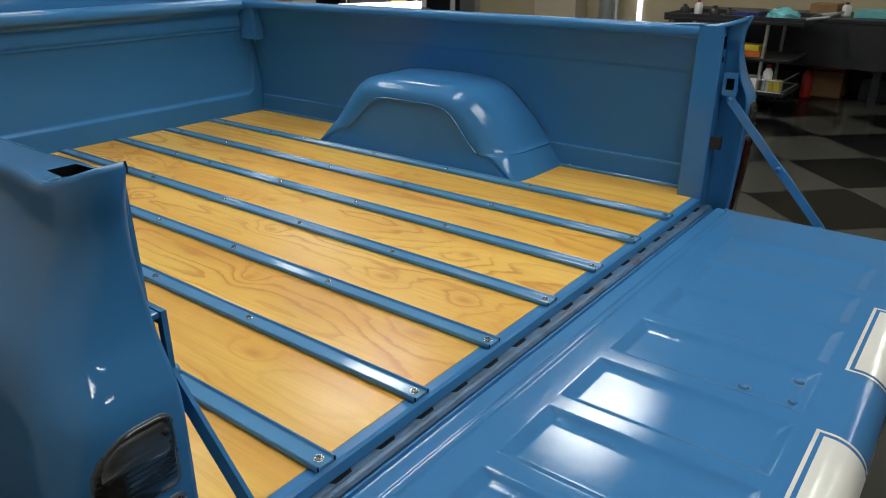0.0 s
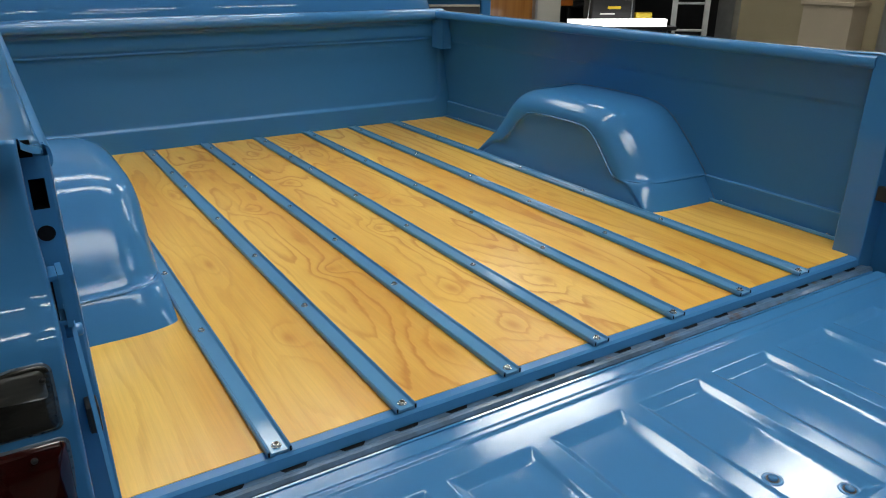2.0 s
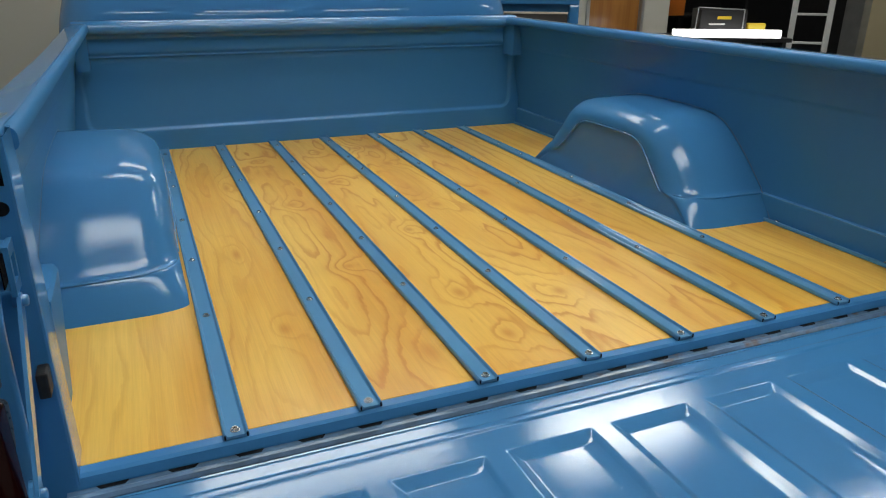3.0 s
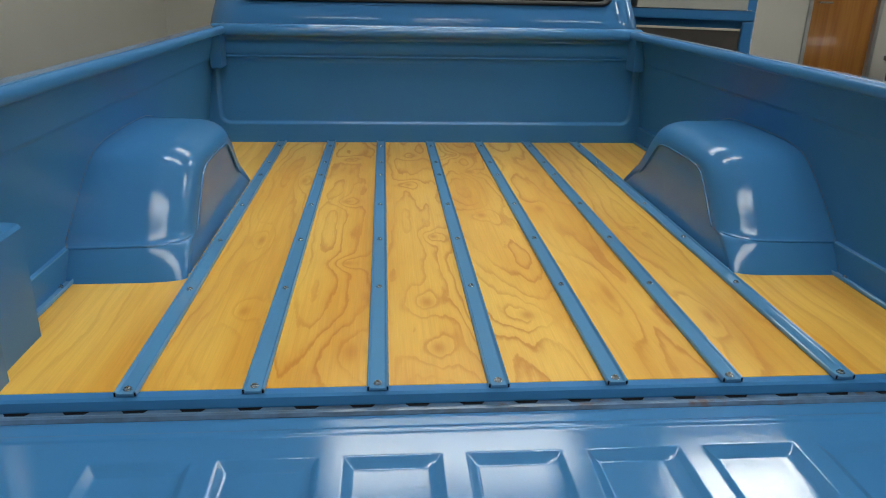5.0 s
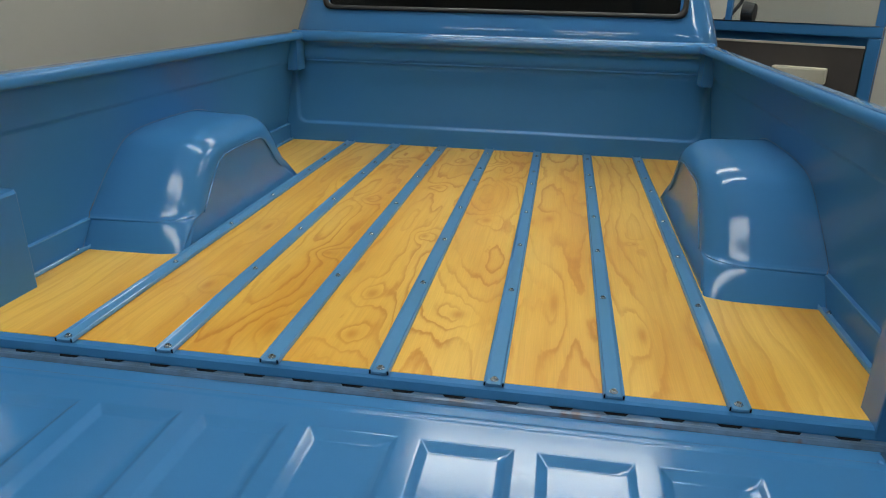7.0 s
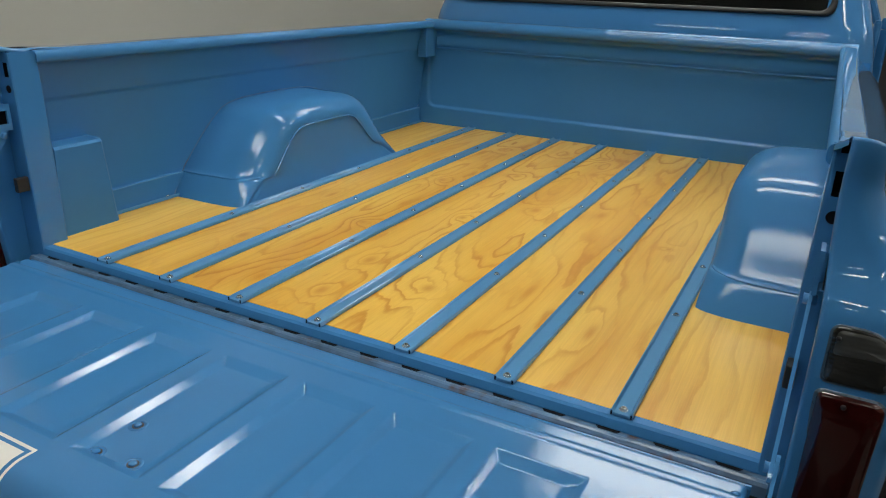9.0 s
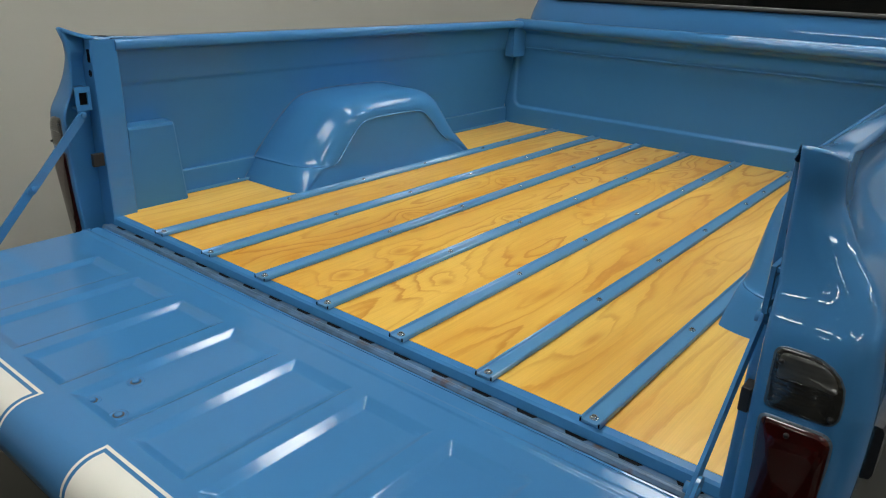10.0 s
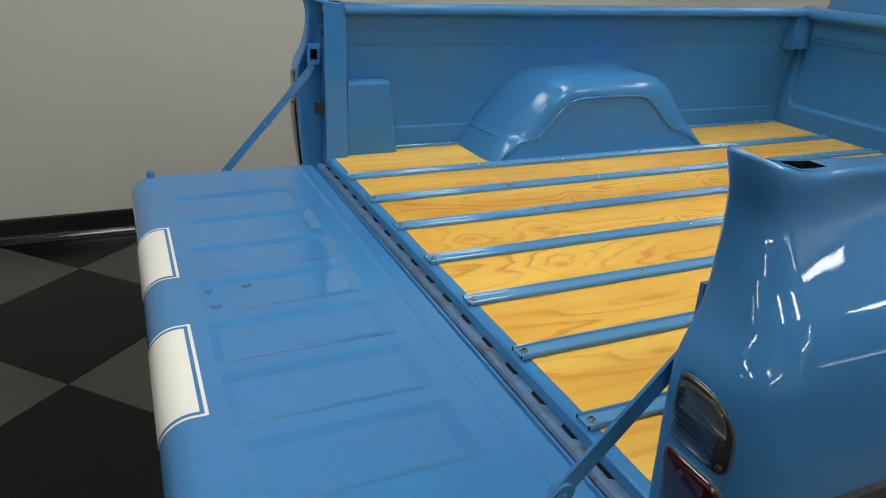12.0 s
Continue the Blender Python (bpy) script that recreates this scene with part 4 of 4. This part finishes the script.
# ---- cab ----
def cab_ring(z, inset=0.0):
    """Half outline of the cab at height z from the back's middle round to the front: (x, y)."""
    w = between(z, ((-0.40, 0.90), (0.10, 0.93), (0.40, 0.90), (0.50, 0.875), (1.00, 0.72), (1.06, 0.62))) - inset
    yb = between(z, ((-0.40, 1.99), (0.47, 1.985), (0.56, 2.01), (1.00, 2.10), (1.06, 2.20))) + inset
    r = 0.11
    pts = [(x, yb + 0.006 * (x / w) ** 2) for x in (0, 0.15, 0.3, 0.45, 0.6, 0.68, 0.715, w - r)]
    for i in range(1, 9):
        a = math.pi / 2 * i / 8
        pts.append((w - r + r * math.sin(a), yb + 0.006 + r - r * math.cos(a)))
    return pts, w


cz = [-0.38, -0.2, 0.0, 0.2, 0.35, 0.45, 0.49, 0.52, 0.545, 0.60, 0.70, 0.80, 0.90, 0.96, 1.0, 1.03, 1.06]
bm = bmesh.new()
full = []
for z in cz:
    half, w = cab_ring(z)
    line = [(-x, y, z) for x, y in half[:0:-1]] + [(x, y, z) for x, y in half]
    full.append([bm.verts.new(p) for p in line])
n = len(full[0])
for r, (a, b) in enumerate(zip(full, full[1:])):
    zl, zh = cz[r], cz[r + 1]
    for i in range(n - 1):
        mid = (a[i].co.x + a[i + 1].co.x) / 2
        if zl >= 0.544 and zh <= 0.961 and abs(mid) < 0.712:
            continue
        bm.faces.new((a[i], a[i + 1], b[i + 1], b[i]))
cab = part("cab_back", bm, BLUE, truck, "blue cab back with rounded corners", smooth=True)


def back_y(z):
    return between(z, ((0.47, 1.985), (0.56, 2.01), (1.00, 2.10))) + 0.006


seal_pts = []
for cx, czz, a0 in ((0.70, 0.585, 270), (0.70, 0.925, 0), (-0.70, 0.925, 90), (-0.70, 0.585, 180)):
    for i in range(5):
        a = radians(a0 + 22.5 * i)
        seal_pts.append((cx + 0.035 * math.cos(a), czz + 0.035 * math.sin(a)))
rows = []
for k in range(9):
    b = 2 * math.pi * k / 8
    ring = []
    for x, z in seal_pts:
        gx, gz = x * (1 + 0.014 * math.cos(b)), 0.755 + (z - 0.755) * (1 + 0.045 * math.cos(b))
        ring.append((gx, back_y(gz) - 0.006 + 0.014 * math.sin(b), gz))
    rows.append(ring)
part("window_seal", grid(rows, True), BLACK, cab, "black rubber window seal", smooth=True)
bm = bmesh.new()
for dy in (0.0, 0.005):
    f = [bm.verts.new((x, back_y(z) + dy, z)) for x, z in ((-0.73, 0.552), (0.73, 0.552), (0.73, 0.958), (-0.73, 0.958))]
    bm.faces.new(f if dy else f[::-1])
pane = part("rear_window", bm, TINTED, cab, "rear window glass")
pane.visible_shadow = False
# roof, left side, windscreen end and inner dark trim
part("cab_roof", soften(boxes((-0.63, 0.63, 2.19, 3.15, 1.03, 1.065)), 0.015, 3), BLUE, truck)
bm = bmesh.new()
for x0, x1, y0, y1, z0, z1 in ((-0.935, -0.90, 2.12, 3.30, -0.38, 0.38), (-0.935, 0.935, 3.30, 4.55, -0.36, 0.42), (0.90, 0.935, 3.22, 3.30, -0.38, 0.50), (-0.90, 0.935, 2.05, 3.3, -0.42, -0.36)):
    box(bm, x0, x1, y0, y1, z0, z1, 0.02)
part("cab_body", bm, BLUE, truck, "blue cab lower body and bonnet")
for s in (-1, 1):
    part("windscreen_pillar", cylinder(bmesh.new(), (s * 0.90, 3.30, 0.49), (s * 0.66, 3.02, 1.04), 0.03, n=10), BLUE, truck)
bench = part("bench_seat", soften(boxes((-0.62, 0.62, 2.16, 2.30, -0.10, 0.50), (-0.62, 0.62, 2.30, 2.75, -0.10, 0.08)), 0.03, 3), SEAT, truck, "black vinyl bench seat")
part("dashboard", soften(boxes((-0.85, 0.85, 3.05, 3.30, 0.15, 0.45)), 0.03, 2), SEAT, truck)
bm = bmesh.new()
ring = [(-0.38 + 0.19 * math.cos(2 * math.pi * i / 24), 2.86 - 0.07 * math.sin(2 * math.pi * i / 24), 0.50 + 0.17 * math.sin(2 * math.pi * i / 24)) for i in range(25)]
for a, b in zip(ring, ring[1:]):
    cylinder(bm, a, b, 0.012, n=8)
cylinder(bm, (-0.38, 2.86, 0.5), (-0.38, 3.1, 0.35), 0.03, n=10)
part("steering_wheel", bm, BLACK, truck)

# open passenger door, swung out on its front hinge
HINGE = Vector((0.95, 3.41, 0))
ANGLE = 62.0


def swing(p):
    """Door coordinates: a along the door from the hinge, d outward thickness, z."""
    a, d, z = p
    c, sn = math.cos(radians(ANGLE)), math.sin(radians(ANGLE))
    return (HINGE.x + a * sn + d * c, HINGE.y - a * c + d * sn, z)


def door_boxes(*rows, bevel=0.004):
    bm = boxes(*rows, bevel=bevel)
    for v in bm.verts:
        v.co = swing(v.co)
    return bm


DOOR_L = 1.0
cab_door = part("cab_door", door_boxes((0, DOOR_L, 0.02, 0.05, -0.36, 0.50), (0, DOOR_L, -0.035, 0.02, 0.45, 0.505), (DOOR_L - 0.06, DOOR_L, -0.035, 0.02, -0.36, 0.45), (0, 0.05, -0.035, 0.02, -0.36, 0.45), (0.05, DOOR_L - 0.06, -0.035, 0.02, -0.36, -0.25), bevel=0.010), BLUE, truck, "blue passenger door standing open")
part("window_frame", door_boxes((DOOR_L - 0.045, DOOR_L, -0.01, 0.03, 0.50, 0.96), (0.25, DOOR_L - 0.045, -0.01, 0.03, 0.93, 0.96), (0.22, 0.25, -0.01, 0.03, 0.50, 0.96), bevel=0.006), BLUE, cab_door)
dg = part("door_glass", door_boxes((0.25, DOOR_L - 0.045, 0.008, 0.012, 0.50, 0.93), bevel=0), GLASS, cab_door)
dg.visible_shadow = False
part("belt_trim", door_boxes((0.02, DOOR_L - 0.02, -0.037, -0.028, 0.503, 0.509), bevel=0.001), CHROME, cab_door)
part("trim_panel", door_boxes((0.05, DOOR_L - 0.065, -0.028, 0.018, -0.25, 0.405), bevel=0.006), TRIM, cab_door, "dark brown vinyl door trim")
part("trim_edge", door_boxes((0.05, DOOR_L - 0.065, -0.033, -0.026, 0.398, 0.410), bevel=0.002), CREAM, cab_door)
part("armrest", door_boxes((0.52, 0.79, -0.075, -0.028, 0.210, 0.292), bevel=0.012), CREAM, cab_door, "cream plastic armrest")
bm = rod([swing((0.20, 0.05, 0.505)), swing((0.22, 0.12, 0.540)), swing((0.25, 0.16, 0.60)), swing((0.28, 0.16, 0.78))], 0.010)
part("mirror_arm", bm, BLACK, cab_door)
bm = bmesh.new()
c0, c1 = Vector(swing((0.27, 0.16, 0.545))), Vector(swing((0.33, 0.16, 0.545)))
cylinder(bm, c0, c1, 0.062, 0.05, n=20)
part("mirror_head", bm, BLACK, cab_door, "round black mirror back")

# wheels
def wheel(x, y):
    s = 1 if x > 0 else -1
    cz0 = GROUND + 0.355
    t = part("wheel", lathe([(0.20, -0.10), (0.30, -0.11), (0.34, -0.095), (0.355, -0.06), (0.355, 0.06), (0.34, 0.095), (0.30, 0.11), (0.20, 0.10)], 40, (x, y, cz0), "x"), TYRE, truck, "black tyre on a steel wheel", smooth=True)
    part("rim", lathe([(0.05, s * 0.04), (0.10, s * 0.05), (0.17, s * 0.02), (0.205, s * 0.09), (0.205, -s * 0.09)], 32, (x, y, cz0), "x"), CHROME, t, smooth=True)


for x in (-0.76, 0.76):
    wheel(x, 0.88)
    wheel(x, 3.75)
part("rear_bumper", soften(boxes((-0.90, 0.90, -0.20, -0.10, -0.36, -0.24)), 0.02, 3), CHROME, truck, "chrome rear bumper")

# ---- workshop things beyond the truck ----
G = GROUND
# utility cart
cart = empty("utility_cart", (5.75, 1.2, G), "black and white rolling utility cart loaded with supplies", "cart")
part("top_tray", boxes((5.45, 6.1, 0.78, 1.95, 0.05, 0.075), (5.45, 5.47, 0.78, 1.95, 0.075, 0.11), (6.08, 6.1, 0.78, 1.95, 0.075, 0.11), (5.47, 6.08, 0.78, 0.80, 0.075, 0.11), (5.47, 6.08, 1.93, 1.95, 0.075, 0.11), bevel=0.004), DARKMETAL, cart)
part("lower_shelf", boxes((5.47, 6.08, 0.85, 1.93, -0.53, -0.50), bevel=0.004), DARKMETAL, cart)
part("middle_shelf", boxes((5.47, 6.08, 0.85, 1.93, -0.25, -0.225), bevel=0.004), DARKMETAL, cart)
for x in (5.49, 6.06):
    for y in (1.08, 1.9):
        part("leg", rod([(x, y, -0.60), (x, y - 0.02, 0.07)], 0.015), GREYMETAL, cart)
        part("caster", lathe([(0.02, -0.015), (0.04, -0.014), (0.04, 0.014), (0.02, 0.015)], 14, (x, y, G + 0.04), "x"), BLACK, cart)
part("push_handle", rod([(5.50, 0.80, 0.10), (5.52, 0.62, 0.13), (6.04, 0.62, 0.13), (6.05, 0.80, 0.10)], 0.012), GREYMETAL, cart)
bm = rod([(5.48, 1.08, -0.50), (5.48, 0.88, -0.50), (6.06, 0.88, -0.50), (6.06, 1.08, -0.50)], 0.009)
for z in (-0.40,):
    cylinder(bm, (5.48, 1.08, z), (5.48, 0.88, z), 0.007, n=8)
    cylinder(bm, (5.48, 0.88, z), (6.06, 0.88, z), 0.007, n=8)
for y in (0.88, 0.94, 1.01):
    cylinder(bm, (5.48, y, -0.50), (5.48, y, -0.40), 0.006, n=8)
part("basket", bm, GREYMETAL, cart)


def bottle(x, y, z, r, h, m, label, cap=None):
    e = empty("bottle", (x, y, z), label, "bottle")
    part("bottle_body", lathe([(r * 0.9, 0), (r, 0.01), (r, h * 0.7), (r * 0.5, h * 0.85), (r * 0.4, h * 0.86)], 16, (x, y, z)), m, e, smooth=True)
    part("cap", lathe([(r * 0.45, h * 0.85), (r * 0.45, h), (r * 0.3, h)], 12, (x, y, z)), cap or BLACK, e)


def carton(name, x0, x1, y0, y1, z, h, m, label, category="box"):
    return tagged(part(name, boxes((x0, x1, y0, y1, z, z + h), bevel=0.003), m), label, category)


bottle(5.60, 1.70, 0.077, 0.035, 0.14, WHITEMETAL, "white spray bottle with a red cap on the cart", RED)
bottle(5.58, 1.55, 0.077, 0.045, 0.10, DARKMETAL, "squat black jar on the cart tray")
bottle(5.62, 1.83, 0.077, 0.040, 0.10, DARKMETAL, "squat black jar on the cart tray")
bottle(5.64, 1.44, 0.077, 0.03, 0.08, DARKMETAL, "small black can on the cart tray")
carton("storage_tray", 5.52, 5.75, 1.17, 1.38, 0.077, 0.06, NAVY, "dark blue plastic tray on the cart", "tray")
bm = bmesh.new()
bmesh.ops.create_icosphere(bm, subdivisions=4, radius=1.0)
for v in bm.verts:
    k = 1 + 0.28 * noise.noise(v.co * 2.3) + 0.12 * noise.noise(v.co * 6.0)
    v.co = Vector((5.62 + v.co.x * 0.11 * k, 0.99 + v.co.y * 0.13 * k, max(0.0765, 0.10 + v.co.z * 0.075 * k)))
tagged(part("shop_towel", bm, CLOTH, smooth=True), "crumpled turquoise cloth lying on the cart", "towel")
carton("supply_box", 5.52, 5.72, 1.10, 1.35, -0.224, 0.05, ORANGE, "orange and yellow carton on the cart shelf")
carton("supply_box", 5.53, 5.70, 1.12, 1.33, -0.172, 0.045, YELLOW, "yellow carton stacked on the cart shelf")
carton("supply_box", 5.52, 5.72, 1.08, 1.36, -0.498, 0.10, WHITEMETAL, "pale carton on the lowest cart shelf")
bottle(5.56, 1.02, -0.498, 0.04, 0.22, WHITEMETAL, "white bottle with a red band on the cart", RED)
carton("supply_box", 5.52, 5.62, 0.90, 0.99, -0.498, 0.09, YELLOW, "small yellow carton on the cart shelf")

# black workbench behind the cart
bench2 = empty("workbench", (6.7, 0.6, G), "long workbench draped with a black cover", "workbench")
part("worktop", boxes((6.25, 7.15, -1.6, 2.2, 0.02, 0.06), bevel=0.006), DARKMETAL, bench2)
part("cover", boxes((6.24, 6.26, -1.6, 2.2, -0.36, 0.018), bevel=0.003), BLACK, bench2, "hanging black cover")
for y in (-1.5, 0.30, 2.1):
    part("bench_leg", boxes((6.30, 6.36, y - 0.03, y + 0.03, G, 0.02), bevel=0.003), DARKMETAL, bench2)
part("back_board", boxes((7.10, 7.16, -1.6, 2.2, G, 0.02)), DARKMETAL, bench2)
carton("cardboard_box", 6.58, 6.98, 0.60, 0.90, G, 0.24, CARD, "brown cardboard box under the workbench")
bottle(6.46, 0.88, G, 0.05, 0.30, RED, "red canister with white label under the workbench", BLACK)
carton("storage_bin", 6.6, 6.95, 0.1, 0.45, G, 0.20, DARKMETAL, "black storage bin under the workbench", "bin")
carton("storage_bin", 6.55, 6.9, 0.98, 1.3, G, 0.22, DARKMETAL, "black storage bin under the workbench", "bin")
carton("red_case", 6.62, 6.95, 0.60, 0.88, G + 0.245, 0.10, RED, "dark red case on the cardboard box", "case")
carton("carton", 6.5, 6.8, 0.75, 0.98, 0.062, 0.10, CARD, "brown carton standing on the workbench")
carton("blue_pack", 6.45, 6.75, 0.15, 0.60, 0.062, 0.06, CLOTH, "turquoise pack of wipes on the workbench", "pack")
bottle(6.55, 0.68, 0.062, 0.04, 0.12, WHITEMETAL, "white bottle on the workbench")

# daylight slit beside a door leaf, pipe and pale cabinet on the east wall
tagged(part("window_1", boxes((X1 - 0.02, X1 - 0.004, 2.90, 2.955, G + 0.3, 2.3)), SLIT_GLOW), "tall narrow slit of daylight beside a door", "window", kind="structure")
tagged(part("wall_pipe", rod([(X1 - 0.13, 3.26, G), (X1 - 0.13, 3.26, TOP)], 0.11, 16), GREYMETAL), "grey vertical conduit on the beige wall", "pipe")
cabinet = empty("storage_cabinet", (X1 - 0.15, 3.8, G), "tall pale beige cabinet against the wall", "cabinet")
part("cabinet_body", boxes((X1 - 0.30, X1 - 0.01, 3.60, 4.16, G, 1.45), bevel=0.006), PALE, cabinet)
part("cabinet_ledge", boxes((X1 - 0.33, X1 - 0.01, 3.58, 4.18, 0.25, 0.29), bevel=0.006), PALE, cabinet)

# dark storage bay in the corner
shelf = empty("storage_rack", (6.0, 7.2, G), "tall black storage rack with tools", "shelf")
part("rack_back", boxes((4.95, X1 - 0.01, 7.52, 7.55, G, 2.2)), DARKMETAL, shelf)
for z in (-0.4, 0.10, 0.62, 1.1):
    part("rack_shelf", boxes((4.95, X1 - 0.02, 7.0, 7.52, z, z + 0.03), bevel=0.004), DARKMETAL, shelf)
for x in (4.97, 6.0, 7.1):
    part("rack_post", boxes((x, x + 0.05, 7.0, 7.05, G, 2.2), bevel=0.004), DARKMETAL, shelf)
part("rack_side", boxes((X1 - 0.06, X1 - 0.012, 5.46, 7.5, G, 2.2), bevel=0.004), DARKMETAL, shelf)
# bench with a lit white panel and tool cases
bench3 = empty("work_table", (4.95, 5.07, G), "black work table under a lit white panel", "table")


def turned(rows, at, yaw, bevel=0.004):
    bm = boxes(*rows, bevel=bevel)
    m = Matrix.Translation(at) @ Matrix.Rotation(radians(yaw), 4, "Z")
    bmesh.ops.transform(bm, matrix=m, verts=bm.verts[:])
    return bm


YAW = -24.0
AT = (4.95, 5.07, 0)
part("tabletop", turned([(-0.62, 0.62, -0.25, 0.35, 0.0, 0.04)], AT, YAW), DARKMETAL, bench3)
for x in (-0.58, 0.54):
    for y in (-0.22, 0.28):
        part("leg", turned([(x, x + 0.04, y, y + 0.04, G, 0.0)], AT, YAW), DARKMETAL, bench3)
lp = part("light_panel", turned([(-0.55, 0.51, -0.24, -0.16, 0.041, 0.115)], AT, YAW), PANEL_GLOW)
tagged(lp, "bright white lit panel lying on a table", "light panel")
case = part("tool_case", turned([(-0.25, 0.22, -0.05, 0.25, 0.041, 0.30)], AT, YAW, 0.012), BLACK)
tagged(case, "black tool case with yellow badge on the table", "tool case")
part("badge", turned([(-0.08, 0.06, -0.055, -0.0505, 0.205, 0.235)], AT, YAW, 0.001), YELLOW, case)
part("badge", turned([(-0.16, 0.0, -0.055, -0.0505, 0.150, 0.165)], AT, YAW, 0.001), WHITEMETAL, case)
part("handle_frame", rod([(4.95 - 0.30, 5.13, 0.10), (4.95 - 0.28, 5.13, 0.32), (4.95 + 0.14, 4.94, 0.30), (4.95 + 0.14, 4.94, 0.10)], 0.006), GREYMETAL, case)
drill = part("power_drill", turned([(0.24, 0.42, -0.05, 0.02, 0.10, 0.17), (0.26, 0.32, -0.05, 0.02, 0.041, 0.10)], AT, YAW, 0.012), YELLOW)
tagged(drill, "yellow and black power drill on the table", "drill")
carton("red_tool_box", 5.6, 6.0, 6.9, 7.2, 0.132, 0.30, ORANGE, "orange and red tool box on the rack", "tool box")
# step ladder
ladder = empty("step_ladder", (6.1, 5.3, G), "folded aluminium step ladder", "ladder")
for dx in (0.0, 0.36):
    part("rail", turned([(dx, dx + 0.06, 0, 0.03, G, 0.95)], (6.05, 5.24, 0), -40), ALU, ladder)
for k in range(5):
    part("rung", turned([(0.05, 0.36, 0, 0.05, G + 0.3 + 0.3 * k, G + 0.325 + 0.3 * k)], (6.05, 5.24, 0), -40), ALU, ladder)
tagged(part("wall_column", boxes((X1 - 0.12, X1 - 0.002, 5.18, 5.42, G, TOP)), GREYMETAL), "grey steel column by the storage bay", "column", kind="structure")

# ---- floor tiles ----
SIDE, TURN = 0.626, radians(-0.73)
TILE_AT = Vector((-1.7535, -0.825, 0))


def tile_mesh(name, material):
    h = SIDE / 2 - 0.0012
    bm = boxes((-h, h, -h, h, -0.004, 0.0))
    bmesh.ops.bevel(bm, geom=[e for e in bm.edges if all(v.co.z > -0.001 for v in e.verts)], offset=0.0008, segments=1, affect="EDGES")
    bmesh.ops.rotate(bm, verts=bm.verts[:], matrix=Matrix.Rotation(radians(45) + TURN, 3, "Z"))
    me = bpy.data.meshes.new(name)
    bm.to_mesh(me)
    bm.free()
    me.materials.append(material)
    return me


DARK_ME, LIGHT_ME = tile_mesh("dark_tile", TILE_D), tile_mesh("light_tile", TILE_L)
half = SIDE / math.sqrt(2)
rest = {DARK_ME: bmesh.new(), LIGHT_ME: bmesh.new()}
for i in range(-14, 32):
    for j in range(-26, 32):
        x, y = TILE_AT.x + half * (i * math.cos(TURN) - j * math.sin(TURN)), TILE_AT.y + half * (i * math.sin(TURN) + j * math.cos(TURN))
        if not (i + j) % 2 or not X0 - 0.35 < x < X1 + 0.35 or not Y0 - 0.2 < y < 7.7:
            continue
        me = DARK_ME if i % 2 else LIGHT_ME
        if y > -3.6:
            tile = new("floor_tile", me)
            tile.location = (x, y, GROUND)
            adopt(tile, floor)
        else:
            bm = rest[me]
            old = len(bm.verts)
            bm.from_mesh(me)
            bm.verts.ensure_lookup_table()
            for v in bm.verts[old:]:
                v.co += Vector((x, y, GROUND))
for me, bm in rest.items():
    tagged(part("far_tiles", bm, me.materials[0], floor), kind="stuff")
